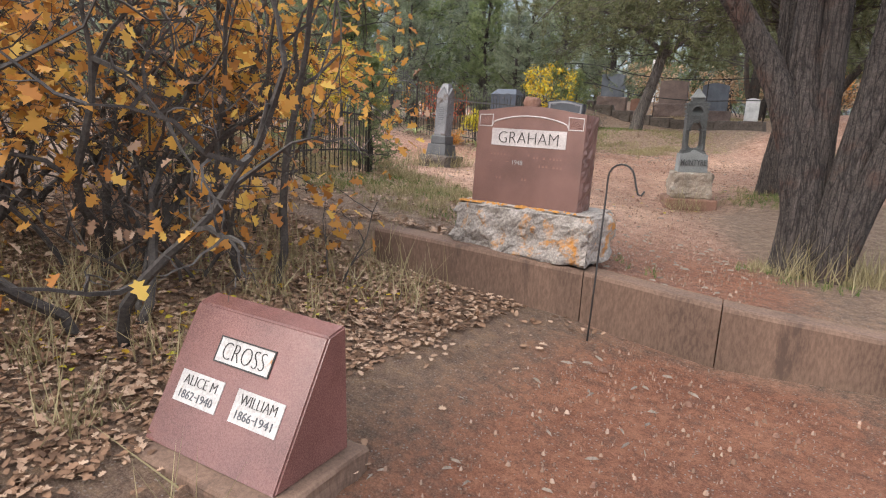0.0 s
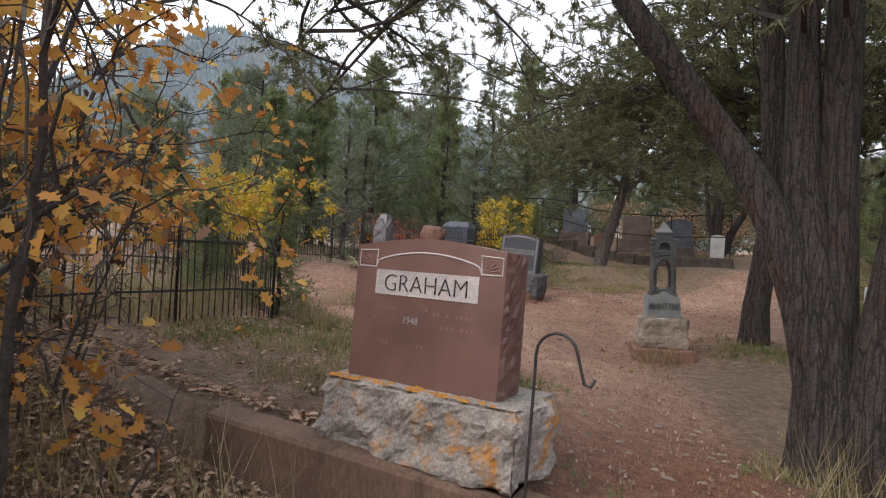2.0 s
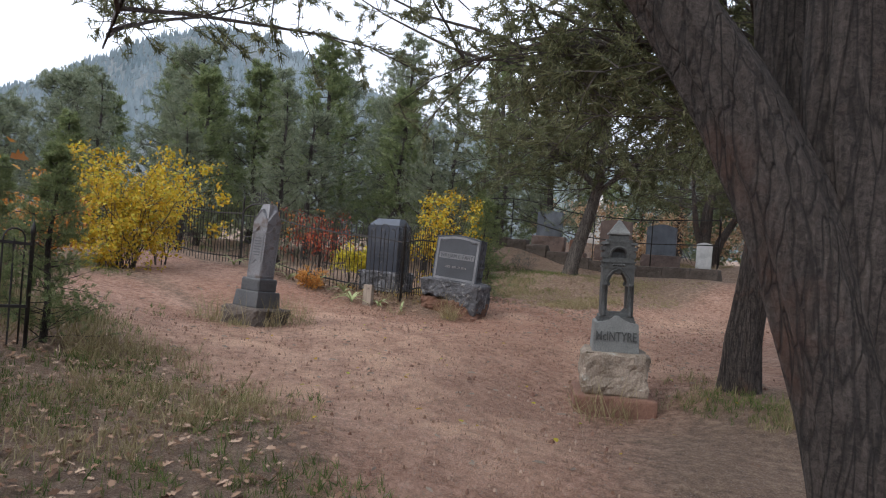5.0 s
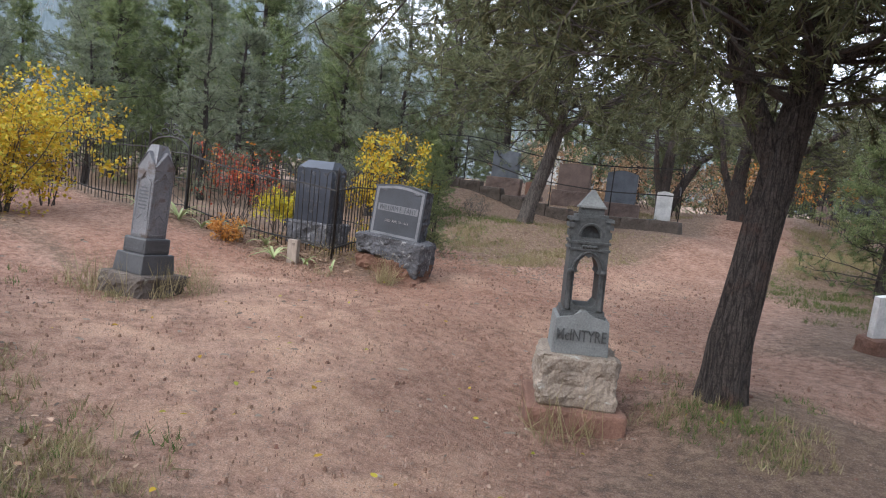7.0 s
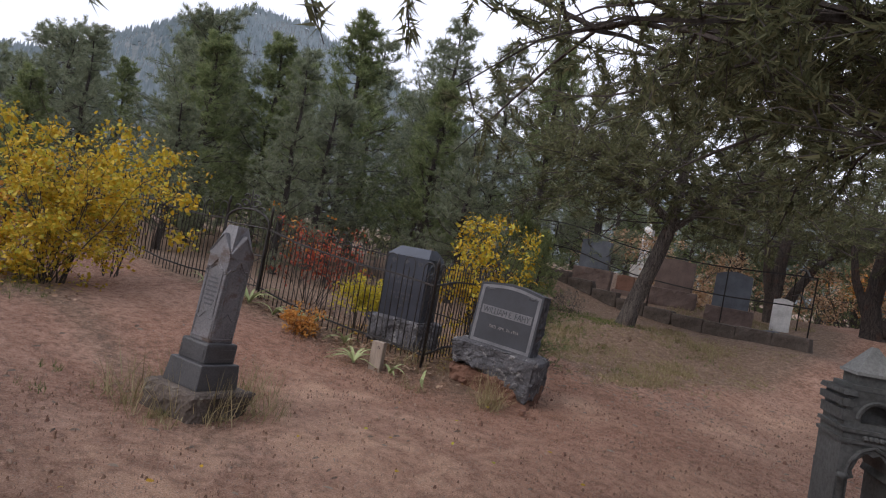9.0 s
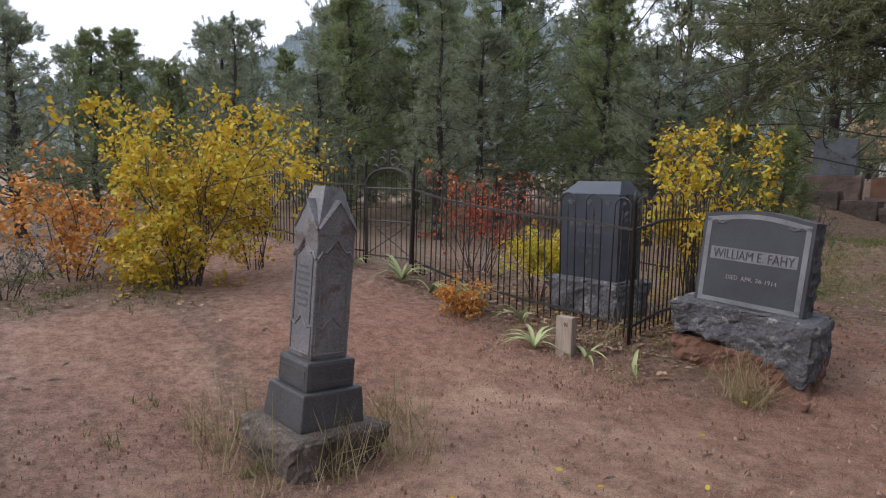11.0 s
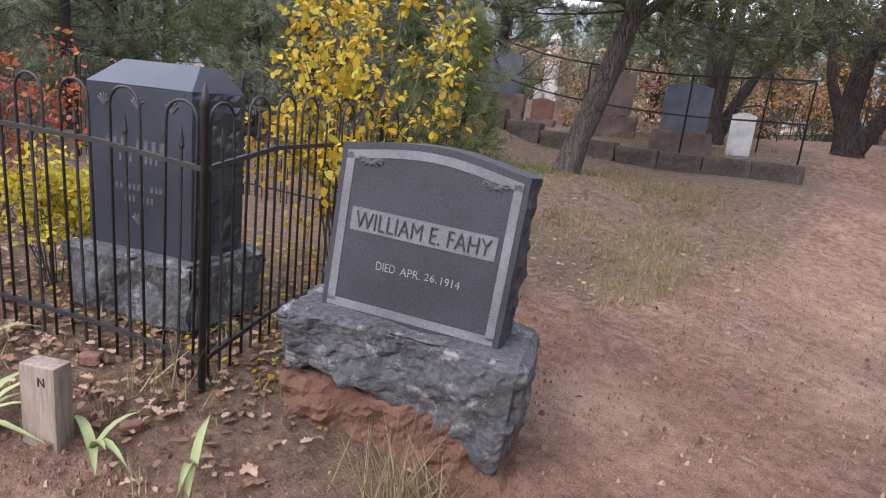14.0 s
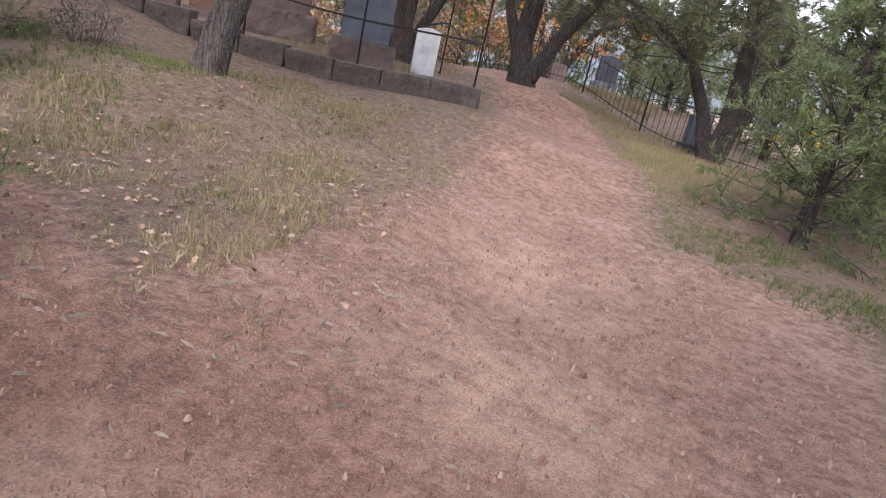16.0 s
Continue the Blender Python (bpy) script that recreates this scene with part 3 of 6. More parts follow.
def build_ground():
    xs, ys = lines_of(-13.0, 3.0, 0.07), lines_of(-1.5, 24.0, 0.07)
    X, Y = np.meshgrid(xs, ys)
    Z = height(X, Y)
    W = worn(X, Y)
    rough = np.array([noise.noise((a * 1.7, b * 1.7, 0)) * 0.018 + noise.noise((a * 6, b * 6, 3)) * 0.007 for a, b in zip(X.ravel(), Y.ravel())]).reshape(X.shape)
    Z = Z + rough - 0.025 * W * (np.hypot(X + 5, Y - 12) < 20)
    nx, ny = len(xs), len(ys)
    me = bpy.data.meshes.new("ground")
    i = np.arange(nx * ny).reshape(ny, nx)
    q = np.stack([i[:-1, :-1], i[:-1, 1:], i[1:, 1:], i[1:, :-1]], -1).reshape(-1, 4)
    me.from_pydata(np.stack([X, Y, Z], -1).reshape(-1, 3).tolist(), [], q.tolist())
    me.polygons.foreach_set("use_smooth", [True] * len(q))
    red = np.maximum(smooth(0.3, -0.3, Y - curb_y(np.clip(X, -3.75, 6.5))), 0.45 * np.exp(-((X + 6.4) ** 2 + (Y - 12.4) ** 2) / 5.0))
    red = np.maximum(red, 0.4 * np.exp(-((X + 8.5) ** 2 + (Y - 10.8) ** 2) / 3.5))
    red = np.maximum(red, 1.0 * np.exp(-((X + 1.2) ** 2 + (Y - 5.4) ** 2) / 2.0))
    sand = np.zeros_like(X)
    for cx, cy, r in ((-6.2, 10.2, 1.3), (-5.3, 9.3, 1.0), (-7.4, 10.6, .8), (-4.8, 8.2, 1.1), (-6.4, 8.2, 1.0), (-3.4, 8.0, .8), (-3.9, 12.0, .9), (-4.6, 14.6, .7), (-4.2, 16.6, .8), (-6.0, 13.2, .5)):
        sand = np.maximum(sand, np.exp(-((X - cx) ** 2 + (Y - cy) ** 2) / r ** 2))
    for key, val in (("worn", W), ("red_soil", red), ("sand", sand)):
        me.attributes.new(key, 'FLOAT', 'POINT').data.foreach_set("value", val.ravel())
    me.update()
    me.materials.append(GROUND)
    tagged(new("ground", me), "red-brown trodden earth with leaf litter and gravel", "ground", kind="structure")


build_ground()


def build_curb():
    for (x0, y0, z0), (x1, y1, z1) in zip(CURB, CURB[1:]):
        steps = max(2, int((x1 - x0) / 0.12))
        ring = []
        for k in range(steps + 1):
            t = k / steps
            x, y, z = x0 + (x1 - x0) * t, y0 + (y1 - y0) * t, z0 + (z1 - z0) * t
            w = 0.008 * noise.noise((x * 3, 0, 0))
            for dy, dz in ((0, -0.75), (0 + w, -0.12), (0.0 + w, -0.03), (0.012 + w, -0.008), (0.03, w * 0.6), (0.19, w * 0.6), (0.215, -0.02), (0.22, -0.75)):
                ring.append((x - 0.25 * dy, y + dy, z + dz))
        fs = [(k * 8 + j, (k + 1) * 8 + j, (k + 1) * 8 + j + 1, k * 8 + j + 1) for k in range(steps) for j in range(7)]
        fs += [tuple(range(8)), tuple(steps * 8 + j for j in reversed(range(8)))]
        gap = 0.004
        seg = Build()
        seg.add([(p[0] + (gap if n < 8 else -gap if n >= steps * 8 else 0), p[1], p[2]) for n, p in enumerate(ring)], fs)
        part("section", seg, CONCRETE, curb)


curb = thing("retaining_curb", "low rust-stained concrete retaining curb with vertical joints", "curb", pose(0, 0, 0), kind="structure")
build_curb()


# ---- headstones ----
def arched_top(w, z0, z1, rise, n=14, inset=0.0):
    """Front outline of a slab whose top rises in a shallow bow."""
    pts = [(-w / 2, z0), (w / 2, z0)]
    for k in range(n + 1):
        t = k / n
        x = w / 2 - w * t
        pts.append((x, z1 + rise * max(0.0, math.sin(math.pi * t)) ** 1.3))
    return pts


def graham_stone():
    t = thing("headstone", "red granite headstone with pale name band on a rock-faced base", "headstone", pose(-2.595, 4.215, 0.42, 0, 0, 5.6))
    part("base", rock(1.13, 0.50, 0.375, 0.022, 0.05, 9, 3.0), GREY_ROCK, t, "rock-faced grey granite base with orange lichen", pose(0.03, 0.17, 0))
    body = part("tablet", outline(arched_top(0.88, 0.375, 1.075, 0.045), 0.25, 0.0, 0.016, 2.0), RED_GRANITE, t, m=pose(0, -0.01, 0, -3))
    part("name_band", panel(0.613, 0.128), PALE_STONE, body, "pale sawn granite band", pose(0, -0.002, 0.885))
    part("lettering", lettering("GRAHAM", 0.084, 0.49, 0.004, -0.026), LETTER_DARK, body, "dark cut capitals", pose(0, -0.006, 0.885))
    part("date", lettering("1948", 0.036, 0.085, 0.003), LETTER_PALE, body, "pale cut numerals", pose(-0.07, 0.0, 0.70))
    part("dash", panel(0.035, 0.004), CUT_RED, body, "", pose(-0.16, 0, 0.70))
    for x, z, w in [(-.27, .755, .2), (-.02, .76, .1), (.17, .745, .24), (-.27, .70, .09), (.2, .685, .2), (-.1, .575, .3)]:
        count = max(3, round(w / .028))
        for k in range(count):
            if random.random() < .75:
                part("worn_letter", panel(.011 + .006 * random.random(), .018, .002), CUT_RED, body, "", pose(x + w * ((k + .5) / count - .5), -.0002, z + .002 * random.random()))
    crust = Build()
    for k in range(60):
        x, y = random.uniform(-.5, .52), -.085 + abs(random.gauss(0, .035)) + .02
        if x > .1 and random.random() < .5:
            continue
        r = random.uniform(.008, .03)
        n0 = [(x + r * random.uniform(.6, 1.2) * 1.5 * math.cos(a), max(y + r * random.uniform(.6, 1.2) * math.sin(a), -.075), .372) for a in np.linspace(0, 5.4, 8)]
        crust.add(n0 + [(x, max(y, -.07), .387)], [(q, (q + 1) % 8, 8) for q in range(8)])
    tagged(part("lichen", crust, LICHEN, t, "bright orange lichen crust along the base"), kind="stuff")
    # recessed bow between two carved corner squares
    bow = lambda u, r: (-.30 + .60 * u, r + .052 * math.sin(math.pi * u) ** .75)
    line = Build()
    line.tube([(x, 0, z) for x, z in (bow(k / 20, .995) for k in range(21))], [.006] * 21, 5)
    part("arched_moulding", line, PALE_STONE, body, "pale carved bow line")
    for s in (-1, 1):
        corner = Build()
        corner.tube([(s * x, 0, z) for x, z in ((.30, .995), (.315, .962), (.425, .962), (.425, 1.045), (.31, 1.05), (.315, .962))], [.005] * 6, 5)
        part("corner_border", corner, PALE_STONE, body, "pale square carved border")
        leafage = Build()
        for j in range(6):
            a = .25 + j * .28
            mid = Vector((s * (.325 + .085 * math.cos(a)), 0, .968 + .07 * math.sin(a)))
            leafage.tube([(s * .325, .001, .97), tuple(mid), tuple(mid + Vector((s * .008, 0, -.012)))], [.002, .006, .002], 5)
        part("corner_carving", leafage, CUT_RED, body, "carved leaf corner")
    lump = bevelled(0.105, 0.09, 0.075, 0.022, 0.022, 5, 9.0, 14)
    tagged(part("stone", lump, RED_SANDSTONE, m=pose(-2.66, 4.37, 1.528, 3, 4, 20), smooth=True), "loose red sandstone lump resting on the headstone", "stone")


def wedge_stone():
    """The slanted marker."""
    t = thing("slant_headstone", "polished rose granite slant marker with pale name panels", "headstone", pose(-2.165, 1.345, 0.015, 0, 0, 9))
    part("base", bevelled(0.86, 0.56, 0.15, 0.015, 0.015, 6, 5.0, 6, True), CONCRETE, t, "low concrete base", pose(0, 0.2, -0.07))
    bm = bmesh.new()
    w, prof = 0.37, [(0, 0.08), (0.30, 0.60), (0.40, 0.62), (0.42, 0.08)]
    a = [bm.verts.new((-w, y, z)) for y, z in prof]
    b = [bm.verts.new((w, y, z)) for y, z in prof]
    bm.faces.new(a)
    bm.faces.new(list(reversed(b)))
    for i in range(4):
        bm.faces.new((a[i], b[i], b[(i + 1) % 4], a[(i + 1) % 4]))
    bmesh.ops.recalc_face_normals(bm, faces=bm.faces[:])
    bmesh.ops.bevel(bm, geom=bm.edges[:], offset=0.008, segments=2, affect='EDGES')
    body = part("tablet", bm, PINK_GRANITE, t)
    lean = -math.degrees(math.atan2(0.30, 0.52))
    face = lambda x, s, out: Matrix.Translation((x, 0.30 * s - 0.866 * out, 0.08 + 0.52 * s + 0.5 * out)) @ pose(0, 0, 0, lean)
    part("name_band", panel(0.30, 0.10), RUSTY_STONE, body, "pale sawn name panel", face(0.0, 0.73, 0.0015))
    part("lettering", lettering("CROSS", 0.070, 0.235, 0.003, -0.03), LETTER_DARK, body, "dark cut capitals", face(0.0, 0.73, 0.005))
    frame_line = Build()
    for x, z, w2, h2 in ((0, 0.052, .31, .006), (0, -0.052, .31, .006), (-.152, 0, .006, .1), (.152, 0, .006, .1)):
        frame_line.box(w2, 0.006, h2, pose(x, 0, z - h2 / 2))
    part("panel_border", frame_line, LETTER_DARK, body, "", face(0.0, 0.73, 0.003))
    for x, words in ((-0.17, ("ALICE M", "1862 1940")), (0.16, ("WILLIAM", "1866 1941"))):
        part("name_panel", panel(0.25, 0.13), RUSTY_STONE, body, "pale sawn panel with worn dates", face(x, 0.42, 0.0015))
        part("lettering", lettering(words[0], 0.040, 0.19, 0.003, -0.03), LETTER_DARK, body, "dark cut capitals", face(x, 0.47, 0.005))
        for dx, year in zip((-.055, .055), words[1].split()):
            part("year", lettering(year, 0.034, 0.085, 0.003), CUT_GREY, body, "worn cut numerals", face(x + dx, 0.37, 0.004))
        part("dash", panel(.014, .004), CUT_GREY, body, "", face(x, 0.37, 0.004))


def fahy_stone():
    t = thing("headstone", "dark grey granite headstone with pale border, rough rock base", "headstone", pose(-6.80, 12.40, 0.655, 0, 3.2, 9))
    stone = rock(1.03, 0.50, 0.50, 0.022, 0.05, 6.0, 11.0, False, 0.03)
    for k, (x, y, z) in enumerate(stone.v):
        # broken away underneath, thin on one side and deep on the other
        keep = .21 - .19 * float(smooth(-.35, .45, x)) + .08 * noise.noise((x * 7, y * 7, 2)) + .03 * noise.noise((x * 19, y * 19, 5))
        stone.v[k] = (x, y, max(keep, 0) + z * (.5 - max(keep, 0)) / .5)
    part("base", stone, BLUE_ROCK, t, "rough lichened natural rock base broken away underneath", pose(.01, .17, -.07))
    part("soil_pedestal", rock(1.0, .46, .36, .025, .06, 8.0, 17.0, False, -.10), RED_EARTH, t, "eroded red earth under the rock", pose(.0, .18, -.22))
    body = part("tablet", outline(arched_top(0.79, 0.42, 1.135, 0.05), 0.24, 0.0, 0.024, 6.0), DARK_GRANITE, t, m=pose(0, 0.015, 0, -3))
    trim = Build()
    for x0, z0, x1, z1 in ((-.355, .46, .355, .46), (-.355, .46, -.355, 1.10), (.355, .46, .355, 1.10)):
        d = Vector((x1 - x0, 0, z1 - z0))
        trim.box(0.036 if d.z else d.x + 0.036, 0.006, d.z if d.z else 0.036, pose((x0 + x1) / 2, 0, z0 if d.z else z0 - 0.018))
    n = 12
    for k in range(n):
        x0, x1 = -0.373 + 0.746 * k / n, -0.373 + 0.746 * (k + 1) / n
        z = lambda x: 1.10 + 0.05 * math.cos(math.pi * x / 0.79) ** 1.3
        za, zb = z(x0), z(x1)
        trim.add([(x0, -.003, za - .03), (x1, -.003, zb - .03), (x1, -.003, zb + .006), (x0, -.003, za + .006), (x0, .003, za - .03), (x1, .003, zb - .03), (x1, .003, zb + .006), (x0, .003, za + .006)],
                 [(0, 1, 2, 3), (7, 6, 5, 4), (0, 4, 5, 1), (3, 2, 6, 7)])
    part("border", trim, TRIM_GRANITE, body, "pale tooled granite border")
    part("name_band", panel(0.63, 0.098), TRIM_GRANITE, body, "pale tooled name band", pose(0, -0.001, 0.833))
    part("lettering", lettering("WILLIAM E. FAHY", 0.070, 0.585, 0.004, -0.012), DARK_GRANITE, body, "raised dark capitals", pose(0, -0.006, 0.833))
    for x, w, words in ((-.135, .085, "DIED"), (-.025, .09, "APR."), (.065, .055, "26,"), (.15, .08, "1914")):
        part("date", lettering(words, 0.034, w, 0.003, -.01), LETTER_PALE, body, "pale cut date", pose(x + .005, -0.001, 0.655))
    for s in (-1, 1):
        sprig = Build()
        for j in range(7):
            a = math.pi * (1.0 + .17 * j)
            c = Vector((s * .265, -.002, 1.075))
            e = c + Vector((math.cos(a) * .06, 0, math.sin(a) * .034 + .012))
            sprig.tube([tuple(c), tuple(c.lerp(e, .55) + Vector((0, 0, .006))), tuple(e)], [.003, .009, .002], 5)
        sprig.tube([(s * (.265 + .05 * math.cos(b)), -.002, 1.078 + .012 * math.sin(3 * b)) for b in np.linspace(0, math.pi, 9)], [.006] * 9, 5)
        part("leaf_carving", sprig, CUT_GREY, body, "carved leaf sprig")


def dark_stone():
    t = thing("headstone", "tall blue-black granite headstone on rough base inside iron fence", "headstone", pose(-8.30, 12.36, 0.76, 0, 0, 6))
    part("base", rock(0.80, 0.56, 0.36, 0.028, 0.045, 7, 21.0), BLUE_ROCK, t, "rough grey granite base", pose(0, 0.2, 0))
    body = part("tablet", outline([(-.325, .36), (.325, .36), (.325, 1.17), (-.325, 1.17)], 0.38, 0.0, 0.014, 4.0), BLUE_GRANITE, t)
    roof = Build()
    roof.add([(-.325, 0, 0), (.325, 0, 0), (.325, .38, 0), (-.325, .38, 0), (-.24, .15, .12), (.24, .15, .12), (.24, .30, .12), (-.24, .30, .12)], [(0, 1, 5, 4), (1, 2, 6, 5), (2, 3, 7, 6), (3, 0, 4, 7), (4, 5, 6, 7)])
    part("hipped_top", roof, BLUE_GRANITE, t, "wet shining hipped top", pose(0, 0, 1.172))
    for x, z in ((0, 1.09), (-.21, 1.09), (.21, 1.09), (0, .52)):
        spray = Build()
        for k in range(5):
            a = math.pi * (.1 + .2 * k)
            spray.tube([(x, 0, z - .03), (x + .03 * math.cos(a), -.001, z + .02 * math.sin(a)), (x + .045 * math.cos(a), 0, z + .035 * math.sin(a))], [.003, .008, .002], 5)
        part("ornament", spray, CUT_GREY, body, "worn carved leaf ornament")
    for z, w, h in ((.89, .44, .05), (.82, .26, .035), (.68, .36, .03), (.62, .2, .03)):
        count = round(w / (h * .95))
        for k in range(count):
            if k % 5 != 3:
                part("worn_letter", panel(h * .5, h, .002), CUT_GREY, body, "", pose(w * ((k + .5) / count - .5), 0, z))


def obelisk():
    t = thing("obelisk_monument", "tall grey granite obelisk monument with gabled top and tiered base", "monument", pose(-7.50, 9.18, 0.40, -4, .8, 8))
    part("footing", rock(0.58, 0.58, 0.28, 0.03, 0.035, 9, 31), FOOTING, t, "rough weathered stone footing")
    part("plinth", bevelled(0.41, 0.41, 0.20, 0.012, slope=0.92), MONUMENT_DARK, t, "blackened plinth", pose(0, 0, 0.278))
    tier = part("upper_plinth", bevelled(0.31, 0.31, 0.165, 0.022), MONUMENT_DARK, t, "moulded second tier", pose(0, 0, 0.475))
    shaft = part("shaft", bevelled(0.235, 0.235, 0.71, 0.010, slope=1.03), MONUMENT, t, m=pose(0, 0, 0.638))
    top = Build()
    top.box(.242, .242, .235, None, .46)
    part("hipped_cap", top, MONUMENT, t, m=pose(0, 0, 1.345))
    for r in (0, 90, 180, 270):
        side = pose(0, 0, 0, 0, 0, r)
        gable = Build()
        gable.add([(-.119, -.124, -.02), (.119, -.124, -.02), (.119, -.124, .012), (0, -.124, .165), (-.119, -.124, .012), (-.119, -.02, .012), (.119, -.02, .012), (0, -.02, .165)], [(0, 1, 2, 3, 4), (2, 6, 7, 3), (3, 7, 5, 4)])
        gable.tube([(-.116, -.126, .004), (0, -.126, .155), (.116, -.126, .004)], [.007] * 3, 5)
        part("gable", gable, MONUMENT, t, "raised pointed gable", side @ pose(0, 0, 1.345))
        hood = Build()
        hood.tube([(-.112, -.121, .55), (-.085, -.121, .59), (-.06, -.121, .585), (0, -.121, .655), (.06, -.121, .585), (.085, -.121, .59), (.112, -.121, .55)], [.009] * 7, 5)
        hood.tube([(-.085, -.120, .20), (-.085, -.121, .56), (-.05, -.121, .575), (0, -.121, .62), (.05, -.121, .575), (.085, -.121, .56), (.085, -.120, .20)], [.006] * 7, 5)
        part("arched_panel", hood, MONUMENT, shaft, "carved pointed arch moulding", side)
        lower = Build()
        lower.tube([(-.10, -.119, .03), (-.10, -.119, .19), (-.06, -.119, .175), (0, -.119, .235), (.06, -.119, .175), (.10, -.119, .19), (.10, -.119, .03), (-.10, -.119, .03)], [.006] * 8, 5)
        part("lower_panel", lower, MONUMENT, shaft, "carved lower panel moulding", side)
        fillet = Build()
        fillet.tube([(-.13, -.155, .045), (.13, -.155, .045), (.13, -.155, .115), (-.13, -.155, .115), (-.13, -.155, .045)], [.004] * 5, 4)
        part("sunk_panel", fillet, MONUMENT_DARK, tier, "", side)
    for z, w in ((.50, .08), (.465, .12), (.43, .11), (.395, .13), (.36, .1), (.325, .12), (.29, .09)):
        part("worn_writing", panel(w, 0.014, 0.003), CUT_GREY, shaft, "worn unreadable line of letters", pose(0, -.1195, z))


def pierced(outer, inner, depth):
    """A slab with an opening through it; both outlines (x, z) have the same number of points and run the same way."""
    b, n = Build(), len(outer)
    for y in (-depth / 2, depth / 2):
        b.v += [(x, y, z) for x, z in outer] + [(x, y, z) for x, z in inner]
    for i in range(n):
        k = (i + 1) % n
        b.f += [(i, k, n + k, n + i), (3 * n + i, 3 * n + k, 2 * n + k, 2 * n + i), (i, 2 * n + i, 2 * n + k, k), (n + i, n + k, 3 * n + k, 3 * n + i)]
    return b


def tower_tomb():
    t = thing("aedicule_monument", "grey cast memorial with pointed open arch on a rock-faced base", "monument", pose(-3.21, 10.18, 0.25, 0, -1.5, 26))
    part("footing", rock(0.74, 0.72, 0.25, 0.025, 0.02, 7, 41), RED_SANDSTONE, t, "red sandstone footing", pose(0, 0, -.165))
    part("base", rock(0.58, 0.56, 0.40, 0.022, 0.04, 9, 43), SANDSTONE, t, "rock-faced sandstone base", pose(0, 0, 0.08))
    die = part("die", outline([(-.215, 0), (.215, 0), (.20, .275), (.07, .30), (.02, .345), (-.02, .345), (-.07, .30), (-.20, .275)], 0.40, 0.010), ZINC_PALE, t, "pale grey die with raised capitals", pose(0, -0.20, 0.478))
    part("lettering", lettering("McINTYRE", 0.088, 0.37, 0.008, 0.004), METAL_TOMB, die, "raised dark capitals", pose(0, -0.004, 0.155))
    sill = Build()
    sill.box(.345, .325, .03)
    sill.box(.325, .305, .03, pose(0, 0, .03))
    part("sill_moulding", sill, METAL_TOMB, t, "stepped moulding under the arch", pose(0, 0, .752))
    # one open stage with a cusped, pointed light
    outer = [(-.02, 0), (-.148, 0), (-.148, .12), (-.148, .31), (-.145, .36), (-.145, .40), (-.145, .44), (-.145, .49), (0, .49), (.145, .49), (.145, .44), (.145, .40), (.145, .36), (.148, .31), (.148, .12), (.148, 0), (.02, 0), (0, 0)]
    inner = [(-.02, .06), (-.06, .06), (-.094, .10), (-.094, .315), (-.070, .325), (-.082, .36), (-.062, .415), (-.028, .452), (0, .437), (.028, .452), (.062, .415), (.082, .36), (.070, .325), (.094, .315), (.094, .10), (.06, .06), (.02, .06), (0, .06)]
    part("pierced_stage", pierced(outer, inner, .27), METAL_TOMB, t, "cusped pointed arch open right through", pose(0, 0, .785))
    for s in (-1, 1):
        for y in (-1, 1):
            shaft = Build()
            prof = [(.03, .024), (.05, .019), (.31, .017), (.318, .025), (.335, .027), (.345, .02)]
            shaft.tube([(s * .122, y * .137, z) for z, _ in prof], [r for _, r in prof], 10)
            part("column", shaft, METAL_TOMB, t, "slim engaged column with capital", pose(0, 0, .785), smooth=True)
    for s in (-1, 1):
        label = Build()
        label.tube([(s * .112, -.138, .345), (s * .10, -.14, .40), (s * .06, -.14, .455), (0, -.14, .487)], [.010] * 4, 6)
        part("hood_mould", label, METAL_TOMB, t, "", pose(0, 0, .785))
    band = Build()
    for z, w, h in ((0, .31, .018), (.018, .285, .034), (.052, .31, .018)):
        band.box(w, w * .94, h, pose(0, 0, z))
    part("banded_frieze", band, METAL_TOMB, t, "banded frieze with small ornament", pose(0, 0, 1.275))
    for x in (-.045, -.022, 0, .022, .045):
        knob = Build()
        knob.tube([(x, -.14, .03), (x, -.152, .036), (x, -.156, .04)], [.016, .012, .003], 7)
        part("ornament", knob, METAL_TOMB, t, "", pose(0, 0, 1.275))
    ring = [math.pi * k / 10 for k in range(11)]
    outer = [(.14, .03)] + [(.14 if k < 4 else -.14 if k > 6 else (.14, .0, -.14)[k - 4], .18 if 2 < k < 8 else (.03 + .05 * (k if k < 5 else 10 - k))) for k in range(11)] + [(-.14, .03), (-.14, 0), (.14, 0)]
    inner = [(.07, .03)] + [(.07 * math.cos(a), .045 + .075 * math.sin(a)) for a in ring] + [(-.07, .03), (-.065, .028), (.065, .028)]
    part("niche_block", pierced(outer, inner, .25), METAL_TOMB, t, "block with round-headed niche", pose(0, 0, 1.345))
    back = Build()
    back.box(.20, .16, .15, pose(0, .02, .01))
    part("niche_back", back, METAL_TOMB, t, "", pose(0, 0, 1.345))
    arch = Build()
    arch.tube([(.085 * math.cos(a), -.126, .045 + .09 * math.sin(a)) for a in ring], [.010] * 11, 6)
    part("niche_moulding", arch, METAL_TOMB, t, "", pose(0, 0, 1.345))
    for s in (-1, 1):
        ear = Build()
        ear.box(.055, .27, .035, pose(s * .137, 0, .10))
        ear.box(.065, .285, .025, pose(s * .134, 0, .155), .9)
        ear.box(.05, .26, .05, pose(s * .130, 0, .03))
        part("shoulder", ear, METAL_TOMB, t, "stepped corner shoulder", pose(0, 0, 1.345))
    neck = Build()
    neck.box(.24, .22, .022)
    neck.box(.175, .17, .05, pose(0, 0, .022))
